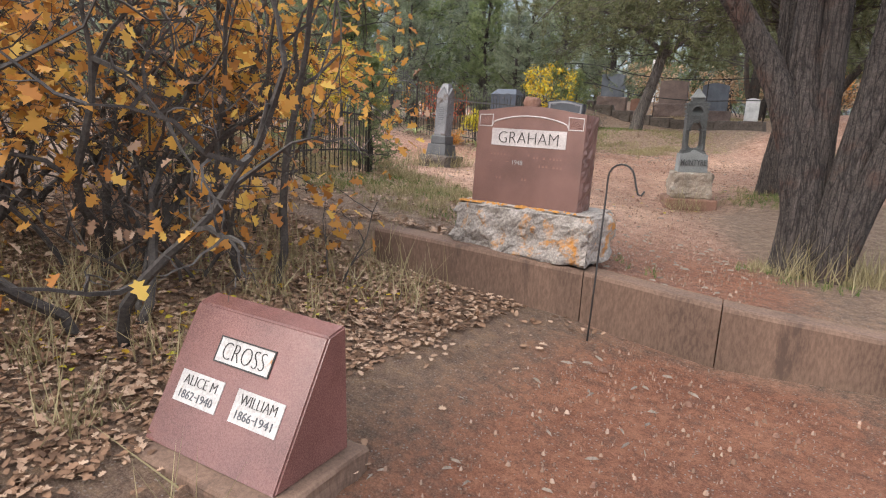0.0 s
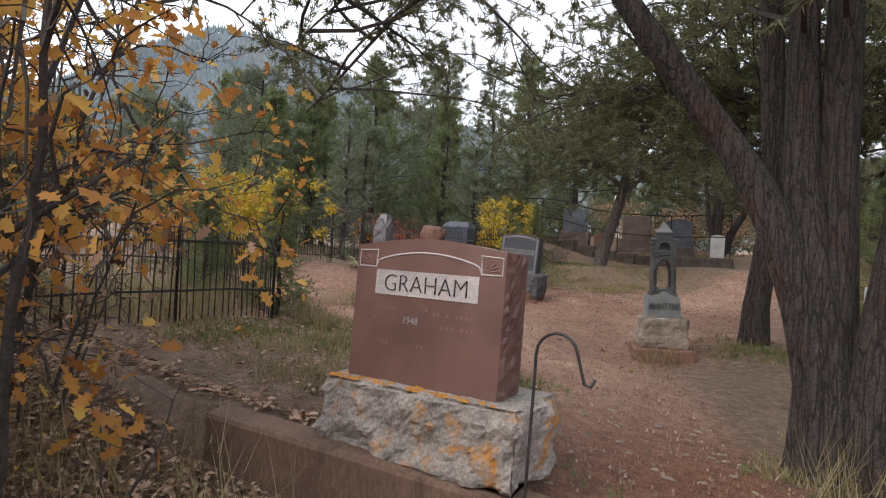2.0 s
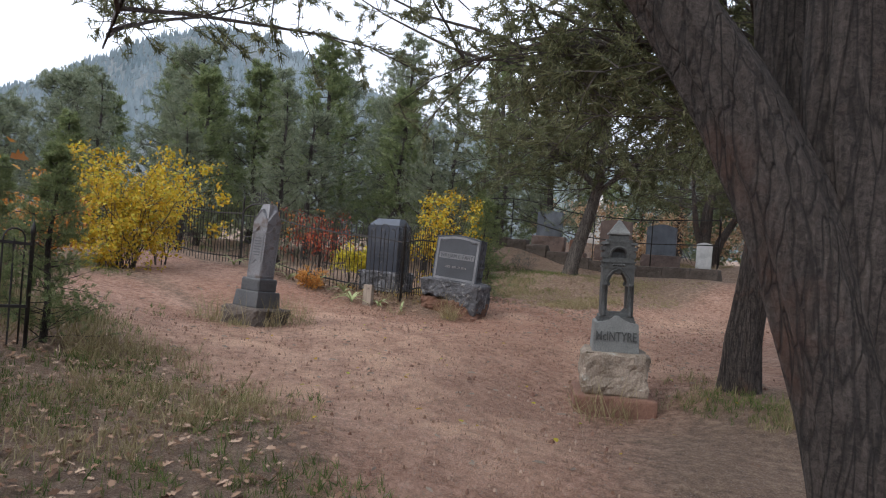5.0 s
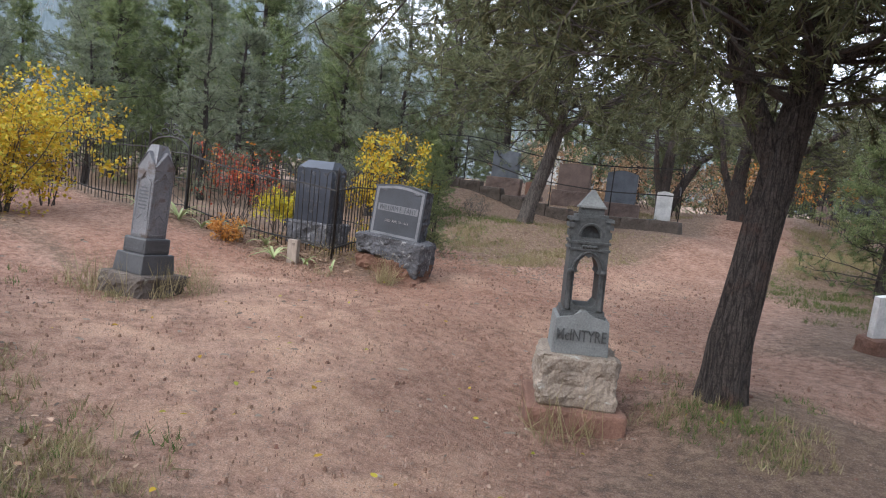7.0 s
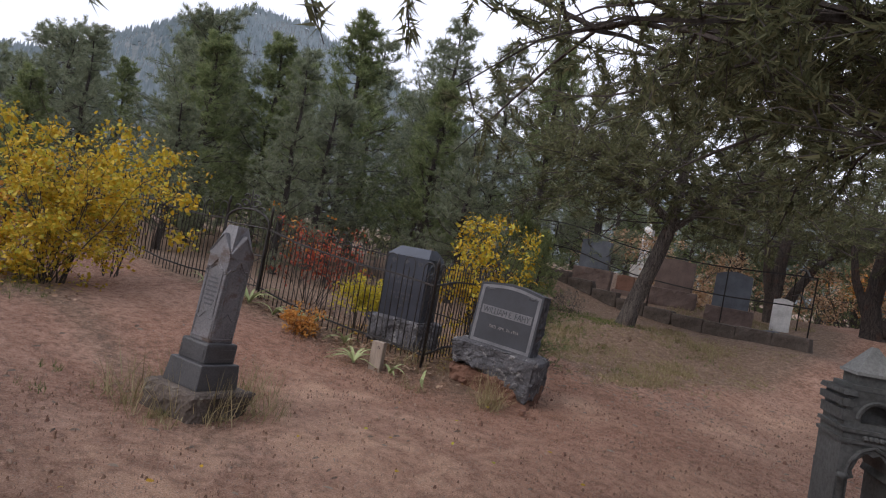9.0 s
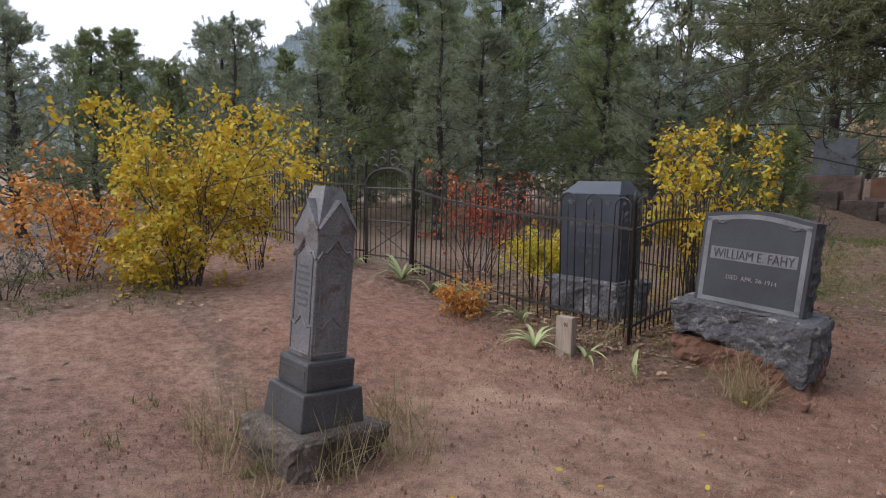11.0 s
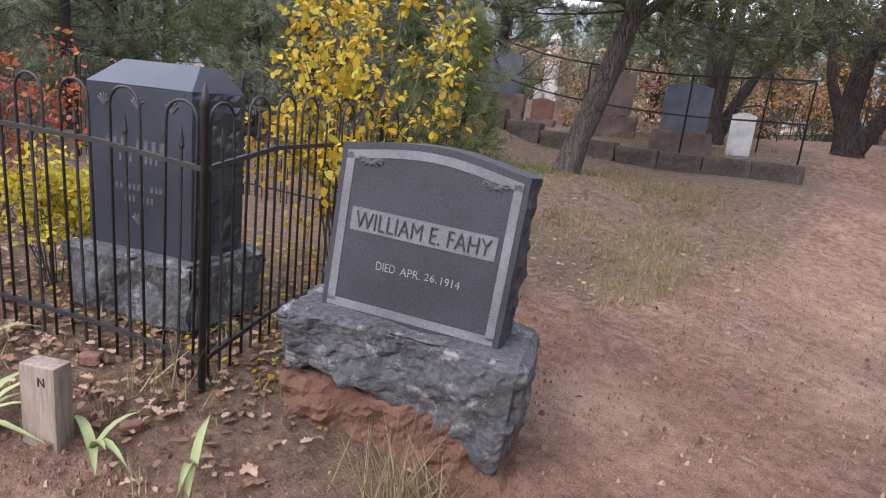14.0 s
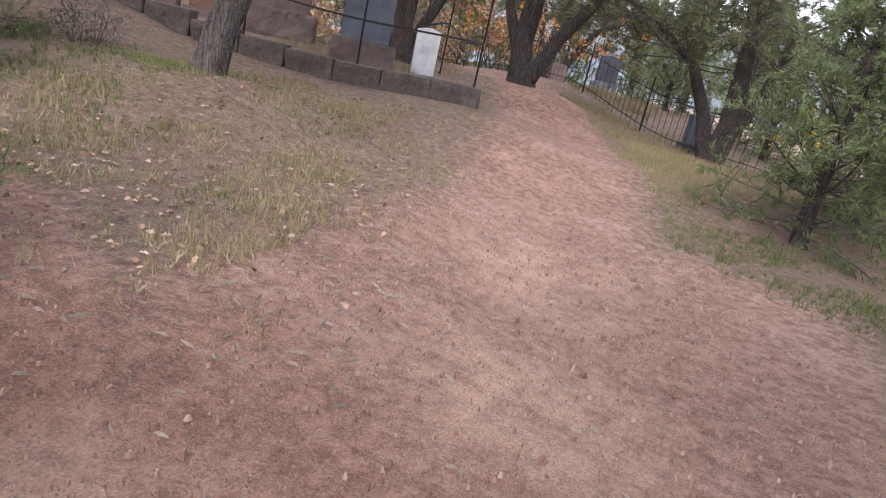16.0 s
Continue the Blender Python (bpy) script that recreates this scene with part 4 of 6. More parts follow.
    part("neck", neck, METAL_TOMB, t, "", pose(0, 0, 1.527))
    cap = Build()
    cap.box(.205, .20, .016)
    cap.box(.19, .19, .125, pose(0, 0, .016), 0.12)
    part("pyramid_cap", cap, ZINC_PALE, t, "pale pointed cap", pose(0, 0, 1.599))


def small_things():
    hook = Build()
    pts = [(0, 0, -.2), (0.012, 0, .4), (0.02, 0, .98)]
    pts += [(0.02 + .085 - .085 * math.cos(a), 0, 1.11 + .09 * math.sin(a)) for a in np.linspace(0, math.pi * .93, 9)]
    pts += [(.205, 0, 1.07), (.222, 0, 1.02), (.245, 0, 1.015), (.262, 0, 1.045)]
    hook.tube(pts, [.0065] * len(pts), 7)
    t = part("shepherd_hook", hook, IRON, m=pose(-1.835, 3.95, ground_z(-1.8, 3.95) - 0.0, -2, 0, 5), smooth=True)
    tagged(t, "black iron shepherd hook pushed into the soil", "garden hook")
    m = thing("wooden_marker", "weathered wooden grave marker stub in the soil", "grave marker", pose(-7.815, 11.58, ground_z(-7.8, 11.58) - .05, 0, 0, 14))
    post = part("post", bevelled(0.15, 0.085, 0.36, 0.006), WOOD, m)
    part("initial", lettering("N", 0.035, 0.028, 0.002), LETTER_DARK, post, "small dark letter", pose(.02, -.0435, .30))
    w = thing("headstone", "small white marble slab leaning on a red stone base", "headstone", pose(-0.92, 13.8, ground_z(-.92, 13.8) - .05, 5, -4, 42))
    part("base", rock(0.62, 0.3, 0.24, 0.04, 0.03, 7, 51), RED_SANDSTONE, w, "red sandstone base")
    part("tablet", outline(arched_top(0.50, 0.24, 0.70, 0.015), 0.08, 0.006), WHITE_MARBLE, w, m=pose(0, -.04, 0))
    for x, y, s, n in ((-8.1, 11.95, .06, 1), (-7.62, 11.78, .05, 2), (-6.2, 12.2, .05, 3)):
        tagged(part("stone", bevelled(s * 1.5, s, s * .9, s * .2, s * .2, 3, n, 20), RED_SANDSTONE, m=pose(x, y, ground_z(x, y) - .01, 0, 0, 30 * n), smooth=True), "small reddish field stone lying on the soil", "stone")


graham_stone()
wedge_stone()
fahy_stone()
dark_stone()
obelisk()
tower_tomb()
small_things()


# ---- iron fences ----
def iron_fence(name, label, corners, tall, pitch=0.115, hoops=True, rails=(0.12, 0.80), pickets=True, post_tall=1.08, post_every=2.2, rail_r=0.015, group="iron fences"):
    """Posts, rails and pickets as single pieces along a chain of ground points."""
    (ox, oy) = corners[0]
    t = thing(name, label, "fence", pose(ox, oy, ground_z(ox, oy)), group)
    base = ground_z(ox, oy)
    at = lambda x, y, z: (x - ox, y - oy, ground_z(x, y) - base + z)
    hoop = Build()
    g = pitch * 1.35
    pts = [(-g / 2, 0, 0.02), (-g / 2, 0, tall - g / 2)] + [(-g / 2 * math.cos(a), 0, tall - g / 2 + g / 2 * math.sin(a)) for a in np.linspace(0.4, math.pi - 0.4, 6)] + [(g / 2, 0, tall - g / 2), (g / 2, 0, 0.02)]
    hoop.tube(pts, [.007] * len(pts), 5)
    spear = Build()
    spear.tube([(0, 0, 0.02), (0, 0, tall * .84), (0, 0, tall * .85), (0, 0, tall * .92)], [.007, .007, .013, .001], 5)
    post = Build()
    post.tube([(0, 0, -.25), (0, 0, tall * post_tall - .1), (0, 0, tall * post_tall - .09), (0, 0, tall * post_tall - .05), (0, 0, tall * post_tall)], [.016, .016, .024, .016, .004], 6)
    hoop, spear, post = hoop.mesh("hoop", True), spear.mesh("picket"), post.mesh("post", True)
    for (x0, y0), (x1, y1) in zip(corners, corners[1:]):
        l = math.hypot(x1 - x0, y1 - y0)
        yaw = math.degrees(math.atan2(y1 - y0, x1 - x0))
        spans = max(1, round(l / post_every))
        for k in range(spans + 1):
            if k == spans and (x1, y1) != corners[-1]:
                continue
            u = k / spans
            part("post", post, IRON, t, "", pose(*at(x0 + (x1 - x0) * u, y0 + (y1 - y0) * u, 0)))
        for h in rails:
            r = Build()
            steps = max(2, int(l / 0.5))
            r.tube([at(x0 + (x1 - x0) * k / steps, y0 + (y1 - y0) * k / steps, h * tall) for k in range(steps + 1)], [rail_r] * (steps + 1), 4)
            part("rail", r, IRON, t)
        if pickets:
            gap = 2.05 * pitch
            count = int(l / gap)
            for k in range(count):
                u = (k + 0.5) / count
                x, y = x0 + (x1 - x0) * u, y0 + (y1 - y0) * u
                place = pose(*at(x, y, 0), 0, random.uniform(-1.5, 1.5), yaw)
                if hoops:
                    part("hoop", hoop, IRON, t, "", place)
                    part("picket", spear, IRON, t, "", place)
                else:
                    for s in (-.25, .25):
                        part("picket", spear, IRON, t, "", place @ pose(s * gap, 0, 0))
    return t, at


main_fence, at_main = iron_fence("iron_fence", "black wrought iron hoop-top grave fence, slightly rusted", [(-10.38, 11.71), (-7.58, 12.10), (-8.1, 15.6), (-13.0, 15.2)], 1.22)
iron_fence("iron_fence", "black wrought iron hoop-top fence running on from a gate", [(-17.5, 10.4), (-13.56, 11.06), (-11.1, 11.47)], 1.22)


def gate():
    t = thing("iron_gate", "narrow black iron gate with arched top and scrolled crest", "gate", pose(-11.1, 11.47, ground_z(-11.1, 11.47), 0, 0, 18.4) @ Matrix.Diagonal((1, 1, .86, 1)))
    w = 0.74
    fr = Build()
    arch = [(w / 2 - w / 2 * math.cos(a), 0, 1.12 + .24 * math.sin(a)) for a in np.linspace(0, math.pi, 11)]
    fr.tube([(0.02, 0, .05)] + arch + [(w - .02, 0, .05)], [.018] * 13, 6)
    for z in (.12, .62, 1.08):
        fr.tube([(.02, 0, z), (w - .02, 0, z)], [.011] * 2, 5)
    part("gate_frame", fr, IRON, t)
    for k in range(1, 9):
        x = w * k / 9
        b = Build()
        b.tube([(x, 0, .08), (x, 0, 1.1 + .2 * math.sin(math.pi * k / 9))], [.0055] * 2, 5)
        part("picket", b, IRON, t)
    for s in (0, 1):
        b = Build()
        b.tube([(.03, .01, .14 if s else .6), (w - .03, .01, .6 if s else .14)], [.006] * 2, 5)
        part("brace", b, IRON, t)
    sc = Build()
    for s in (-1, 1):
        for r, cx, cz in ((.075, .09, 1.44), (.055, .2, 1.36), (.05, .07, 1.56)):
            sc.tube([(w / 2 + s * (cx + (r - .005 * k) * math.cos(k * .75)), 0, cz + (r - .005 * k) * math.sin(k * .75)) for k in range(9)], [.015] * 9, 5)
    sc.tube([(w / 2, 0, 1.34), (w / 2, 0, 1.62), (w / 2, 0, 1.72)], [.011, .011, .001], 5)
    part("scroll_crest", sc, IRON, t, "curled iron crest")


gate()
iron_fence("iron_fence", "old rusty iron plot fence with twin pipe rail and pickets", [(-6.7, 3.2), (-6.17, 4.97), (-6.40, 6.27), (-9.3, 7.3), (-10.0, 4.4)], 0.90, hoops=True, rails=(.35, .88), post_every=1.2, rail_r=.016)
iron_fence("iron_fence", "dark iron fence beside a white slab", [(0.6, 11.4), (-0.38, 12.75), (-0.1, 17.0)], 1.05)
iron_fence("iron_fence", "black iron picket fence round a far grave plot", [(2.2, 22.0), (0.4, 24.4), (-2.9, 30.2), (-6, 34)], 1.15, pitch=0.16, hoops=False, post_every=2.4, rail_r=.014)
pipe, at_pipe = iron_fence("pipe_fence", "black pipe rail fence on a stone kerb around graves", [(-14.5, 22.5), (-8.5, 22.2), (-4.82, 21.8), (-6.0, 27.5)], 1.62, rails=(.58, 1.0), pickets=False, post_every=2.45, post_tall=1.02, rail_r=.022)
kerb = thing("stone_kerb", "mossy dark sandstone kerb under a pipe fence", "kerb", pose(0, 0, 0), kind="structure")
chain = [(-14.5, 22.4), (-8.5, 22.1), (-4.7, 21.7)]
for (x0, y0), (x1, y1) in zip(chain, chain[1:]):
    n = int(math.hypot(x1 - x0, y1 - y0) / 0.75)
    l = math.hypot(x1 - x0, y1 - y0) / n
    for k in range(n):
        x, y = x0 + (x1 - x0) * (k + .5) / n, y0 + (y1 - y0) * (k + .5) / n
        part("kerb_stone", rock(l - .015, .28, .42, .07, .03, 5, k + x0), FOOTING, kerb, "", pose(x, y, ground_z(x, y) - .12, 0, 0, math.degrees(math.atan2(y1 - y0, x1 - x0)) + random.uniform(-1, 1)))


def far_grave(x, y, w, h, d, material, label, base=None, bh=0.25, turn=10, top=0.05):
    t = thing("headstone", label, "headstone", pose(x, y, ground_z(x, y) - 0.05, 0, 0, turn), "graves behind the pipe fence")
    if base:
        part("base", rock(w * 1.3, d * 1.6, bh + .05, .06, .03, 6, x), base, t)
    part("tablet", outline(arched_top(w, bh if base else 0, bh + h, top), d, .012), material, t, m=pose(0, -d / 2, .05 if base else 0))


far_grave(-11.0, 24.2, .9, .85, .25, BLUE_STONE, "blue-grey granite headstone on a brown stone base", BROWN_STONE, .55)
far_grave(-10.0, 24.4, .5, .42, .2, RED_SANDSTONE, "small red sandstone headstone", BROWN_STONE, .15)
far_grave(-8.4, 23.8, .98, .80, .3, BROWN_STONE, "wide brown granite headstone on a brown base", BROWN_STONE, .45)
far_grave(-6.8, 23.4, .86, .85, .25, BLUE_STONE, "blue-grey headstone with rounded top on a brown base", BROWN_STONE, .42, top=.09)
far_grave(-5.55, 22.4, .66, .18, .3, BLUE_STONE, "low grey grave block beside the pipe fence", None, .12)
far_grave(-5.75, 24.3, .45, .75, .12, WHITE_MARBLE, "thin white marble headstone", None, .1)
far_grave(-0.4, 32.0, .62, .75, .2, DARK_GRANITE, "dark granite headstone behind an iron fence", BLUE_ROCK, .25)
far_grave(-1.75, 33.0, .5, .5, .2, BROWN_STONE, "brown stone marker behind an iron fence", None, .1)
far_grave(0.3, 25.6, .5, .6, .18, BLUE_STONE, "grey headstone beside an iron fence", BLUE_ROCK, .15)
far_grave(-3.6, 27.0, .28, .42, .15, WHITE_MARBLE, "small white marker at the path", None, .1)
white = thing("obelisk_monument", "white marble obelisk among the far graves", "monument", pose(-11.9, 31.0, ground_z(-11.9, 31)))
part("plinth", bevelled(.8, .8, .5, .02), WHITE_MARBLE, white)
part("shaft", bevelled(.42, .42, 1.5, .02, slope=.8), WHITE_MARBLE, white, "", pose(0, 0, .5))
tip = Build()
tip.box(.34, .34, .25, None, .05)
part("tip", tip, WHITE_MARBLE, white, "", pose(0, 0, 2.0))


# ---- plants ----
def tri_mesh(name, tris):
    """A mesh of loose triangles from an array (n, 3, 3)."""
    n = len(tris)
    me = bpy.data.meshes.new(name)
    me.vertices.add(n * 3)
    me.vertices.foreach_set("co", np.ascontiguousarray(tris, dtype=np.float32).ravel())
    me.loops.add(n * 3)
    me.loops.foreach_set("vertex_index", np.arange(n * 3, dtype=np.int32))
    me.polygons.add(n)
    me.polygons.foreach_set("loop_start", np.arange(0, n * 3, 3, dtype=np.int32))
    me.update(calc_edges=True)
    return me


def unit(a):
    return a / np.maximum(np.linalg.norm(a, axis=-1, keepdims=True), 1e-6)


def tufts(rng, P, D, k, length, width, spread):
    """k narrow blades in a spray at each place P along D."""
    n = len(P)
    P, D = np.repeat(P, k, 0), np.repeat(unit(D), k, 0)
    way = unit(D + spread * rng.normal(size=(n * k, 3)))
    side = unit(np.cross(way, rng.normal(size=(n * k, 3)))) * width * rng.uniform(.6, 1.3, (n * k, 1))
    l = length * rng.uniform(.6, 1.25, (n * k, 1))
    start = P + rng.normal(size=(n * k, 3)) * length * .18
    return np.stack([start - side * .5, start + side * .5, start + way * l], 1)


LEAF_OVAL = np.array([(0, 0, 0), (.30, .32, .07), (.27, .68, .05), (0, 1, -.04), (-.27, .68, .05), (-.30, .32, .07)])
LEAF_OAK = np.array([(0, 0, 0), (.10, .18, .02), (.30, .26, .08), (.14, .42, .03), (.36, .58, .10), (.16, .70, .03), (.20, .90, .04), (0, 1.0, -.03), (-.20, .90, .04), (-.16, .70, .03), (-.36, .58, .10), (-.14, .42, .03), (-.30, .26, .08), (-.10, .18, .02)])


def leaves_mesh(rng, name, P, size, shape, down=0.5, flat=False):
    """Broad leaves at places P, each of one folded face fan."""
    n, m = len(P), len(shape)
    way = rng.normal(size=(n, 3)) * (1, 1, .12 if flat else .8) - (0, 0, 0 if flat else down)
    way = unit(way)
    up = unit(rng.normal(size=(n, 3)) * (.22 if flat else .8) + (0, 0, 1))
    side = unit(np.cross(way, up))
    up = np.cross(side, way)
    s = size * rng.uniform(.55, 1.25, (n, 1, 1))
    curl = rng.uniform(.3, 2.6, (n, 1, 1))
    V = P[:, None] + s * (side[:, None] * shape[None, :, :1] + way[:, None] * shape[None, :, 1:2] + up[:, None] * shape[None, :, 2:] * curl)
    me = bpy.data.meshes.new(name)
    me.vertices.add(n * m)
    me.vertices.foreach_set("co", V.astype(np.float32).ravel())
    me.loops.add(n * m)
    me.loops.foreach_set("vertex_index", np.arange(n * m, dtype=np.int32))
    me.polygons.add(n)
    me.polygons.foreach_set("loop_start", np.arange(0, n * m, m, dtype=np.int32))
    me.update(calc_edges=True)
    return me


def along(path, u):
    x = u * (len(path) - 1)
    i = min(int(x), len(path) - 2)
    return path[i].lerp(path[i + 1], x - i)


def limb(rng, start, way, length, lift, bend, steps=5):
    pts, p, d = [start.copy()], start.copy(), way.normalized()
    for _ in range(steps):
        d = (d + Vector(rng.normal(size=3)) * bend + Vector((0, 0, lift))).normalized()
        p = p + d * (length / steps)
        pts.append(p.copy())
    return pts


def conifer(name, label, m, tall, spread, trunk=None, r0=0.12, crown_from=0.15, boughs=60, lift=0.02, cone=1.0, bark=None, leaf=None, seed=1, twigs=9, per=6, blades=6, length=.12, width=.012, loose=.75, limbs=(), dead=0, bough_r=.022, clear=0.0, group=""):
    """A trunk with boughs all round; needle sprays sit along side twigs, so that gaps show between the boughs."""
    rng = np.random.default_rng(seed)
    t = thing(name, label, "tree", m, group)
    trunk = [Vector(p) for p in trunk] if trunk else [Vector((.05 * tall / 6 * math.sin(k * 1.3 + seed), .05 * tall / 6 * math.cos(k * 1.7 + seed), tall * k / 8 - .15)) for k in range(9)]
    wood = Build()
    fine = []
    for k in range(len(trunk) - 1):
        for j in range(8):
            fine.append(trunk[k].lerp(trunk[k + 1], j / 8))
    fine.append(trunk[-1])
    nf = len(fine)
    wood.tube(fine, [r0 * ((1 - i / nf) ** .75 + .05) * (1 + .45 * math.exp(-i * .55)) for i in range(nf)], 44, .16)
    part("trunk", wood, bark or BARK, t, smooth=True)
    P, D = [], []
    arms = []
    for q, ra, rb in limbs:
        q = [Vector(p) for p in q]
        fl = [along(q, i / 28) for i in range(29)]
        extra = Build()
        extra.tube(fl, [ra + (rb - ra) * i / 28 for i in range(29)], 36 if ra > .07 else 12, .15)
        part("limb", extra, bark or BARK, t, smooth=True)
        arms.append(q)
    wood = Build()
    for i in range(boughs):
        host = trunk if not arms or rng.random() < .45 else arms[rng.integers(len(arms))]
        u = crown_from + (1 - crown_from) * ((i + rng.random()) / boughs) if host is trunk else rng.uniform(.35, 1)
        start = along(host, min(u, .995))
        k = (u - crown_from) / max(1e-3, 1 - crown_from) if host is trunk else .4
        reach = spread * ((1 - k) ** .8 * cone + (1 - cone) * (.55 + .45 * math.sin(math.pi * min(1, k + .25))) + .10) * rng.uniform(.6, 1.15)
        a = i * 2.39996 + rng.normal() * .4
        way = Vector((math.cos(a), math.sin(a), rng.uniform(-.1, .45)))
        path = limb(rng, start, way, reach, lift, .16)
        if min(q.z for q in path) < clear:
            continue
        wood.tube(path, [bough_r * (1 - .16 * j) * (.5 + .5 * min(1, reach / 1.5)) for j in range(6)], 4)
        for j in range(twigs):
            s = rng.uniform(.22, 1.0)
            p = along(path, s)
            out = (path[-1] - path[0]).normalized()
            w = (out * .7 + Vector(rng.normal(size=3)) * .8 + Vector((0, 0, .1 + lift))).normalized()
            tl = min(.5, reach * rng.uniform(.14, .34)) + .10
            tw = limb(rng, p, w, tl, lift, .2, 3)
            wood.tube(tw, [.006, .005, .004, .002], 3)
            for _ in range(per):
                x = rng.uniform(.2, 1.0)
                P.append(along(tw, x))
                D.append(tw[-1] - tw[0])
    for i in range(dead):
        host = arms[i % len(arms)] if arms and i % 2 else trunk
        start = along(host, rng.uniform(.5, .95))
        a = rng.uniform(0, 6.28)
        path = limb(rng, start, Vector((math.cos(a), math.sin(a), rng.uniform(-.3, .2))), spread * rng.uniform(.25, .7), -.06, .22, 6)
        if min(q.z for q in path) < clear + .3:
            continue
        wood.tube(path, [.009, .008, .006, .005, .004, .003, .002], 4)
        for _ in range(5):
            tw = limb(rng, along(path, rng.uniform(.3, 1)), Vector(rng.normal(size=3)), rng.uniform(.2, .5), -.05, .3, 4)
            wood.tube(tw, [.005, .004, .003, .002, .001], 3)
    tagged(part("branchwork", wood, TWIG, t), kind="stuff")
    tagged(part("crown", tri_mesh("crown", tufts(rng, np.array(P), np.array(D) + 1e-4, blades, length, width, loose)), leaf or NEEDLE, t), kind="stuff")
    return t


def shrub(name, label, m, tall, stems, spread, leaf, leaf_size, leaf_count, shape=LEAF_OVAL, seed=1, stem_r=.02, leaf_low=0.2, leaf_high=1.0, bend=.16, depth=3, crooked=.22, category="shrub", group="", bark=None, density=1.0):
    """Crooked stems that fork three times, with leaves in clusters at the twig ends."""
    rng = np.random.default_rng(seed)
    t = thing(name, label, category, m, group)
    ends = []

    def grow(start, way, length, r, level, wood):
        steps = 9 if level == 0 else 5
        path = limb(rng, start, way, length, .05 if level == 0 else .02, crooked * (1 if level else .45), steps)
        wood.tube(path, [r * (1 - .75 * j / steps) for j in range(steps + 1)], 6 if level == 0 else 4 if level == 1 else 3)
        if level >= depth:
            ends.append((path[-1], path[-2]))
            ends.append((path[2], path[1]))
            return
        for _ in range(int((4 if level == 0 else 3) * density + rng.random())):
            u = rng.uniform(.3, 1.0)
            w = ((path[-1] - path[0]).normalized() + Vector(rng.normal(size=3)) * .75).normalized()
            grow(along(path, u), w, length * rng.uniform(.32, .55), r * .5, level + 1, wood)

    for i in range(stems):
        a = i * 2.4 + rng.normal() * .3
        off = spread * .22 * math.sqrt(rng.random())
        start = Vector((off * math.cos(a), off * math.sin(a), -.08))
        wood = Build()
        grow(start, Vector((math.cos(a) * spread / tall * .8, math.sin(a) * spread / tall * .8, 1.0)), tall * rng.uniform(.6, .95), stem_r * rng.uniform(.6, 1.1), 0, wood)
        part("stem", wood, bark or TWIG, t)
    good = [e for e, _ in ends if leaf_low * tall < e.z < leaf_high * tall] or [e for e, _ in ends]
    pick = rng.integers(0, len(good), leaf_count)
    cluster = rng.random(len(good)) ** 2
    keep = rng.random(leaf_count) < .25 + cluster[pick]
    P = np.array([good[i] for i in pick[keep]]) + rng.normal(size=(int(keep.sum()), 3)) * leaf_size * .85
    edge = m.inverted() @ Vector((-2.75, m.translation.y, 0))
    if m.translation.y < 4 and m.translation.x < -3:
        P = P[P[:, 0] < edge.x]
    tagged(part("foliage", leaves_mesh(rng, "foliage", P, leaf_size, shape), leaf, t), kind="stuff")
    return t


def on_ground(x, y, turn=0, sink=0.03, s=1.0):
    return pose(x, y, ground_z(x, y) - sink, 0, 0, turn) @ Matrix.Scale(s, 4)


# the big forked juniper beside the curb
conifer("juniper_tree", "large old juniper with many furrowed stems and hanging bare twigs", on_ground(-0.93, 6.22), 6.5, 2.3,
        trunk=[(-.09, 0, -.2), (-.10, 0, .5), (-.14, 0, 1.0), (-.21, 0, 1.4), (-.28, .02, 1.9), (-.31, .03, 2.7), (-.34, .05, 4.4), (-.35, .1, 6.2)], r0=.18, crown_from=.52, boughs=120, lift=-.01, cone=.2,
        leaf=JUNIPER, seed=11, twigs=12, per=8, blades=8, length=.085, width=.016, clear=2.75, dead=70,
        limbs=[([(-.09, -.02, -.1), (-.14, -.06, .6), (-.24, -.08, 1.1), (-.37, -.09, 1.5), (-.53, -.10, 1.84), (-.73, -.15, 2.15), (-.94, -.27, 2.47), (-1.2, -.42, 2.85), (-1.6, -.5, 3.5), (-2.0, -.4, 4.4)], .13, .07),
               ([(.11, -.02, -.15), (.13, -.02, .45), (.20, 0, 1.0), (.27, 0, 1.6), (.30, .03, 2.3), (.35, .1, 4.2)], .175, .09),
               ([(0, .05, -.1), (-.05, .06, .6), (-.08, .06, 1.3), (-.10, .07, 2.1), (-.10, .08, 3.1), (-.1, .1, 5.0)], .145, .08),
               ([(-.10, .1, -.1), (-.22, .17, .8), (-.37, .23, 1.5), (-.48, .26, 2.1), (-.54, .27, 2.9), (-.6, .3, 4.4)], .105, .06),
               ([(.15, -.04, -.1), (.31, -.07, .7), (.50, -.05, 1.4), (.78, 0, 2.4), (1.2, .1, 4.0)], .14, .075),
               ([(-1.45, -.5, 3.3), (-2.6, -.3, 3.75), (-3.8, 0, 3.5), (-4.8, .3, 3.15), (-5.6, .5, 2.85)], .035, .008),
               ([(-1.6, -.5, 3.6), (-2.4, -.5, 4.0), (-3.4, -.6, 3.7), (-4.5, -.6, 3.2)], .03, .008)])
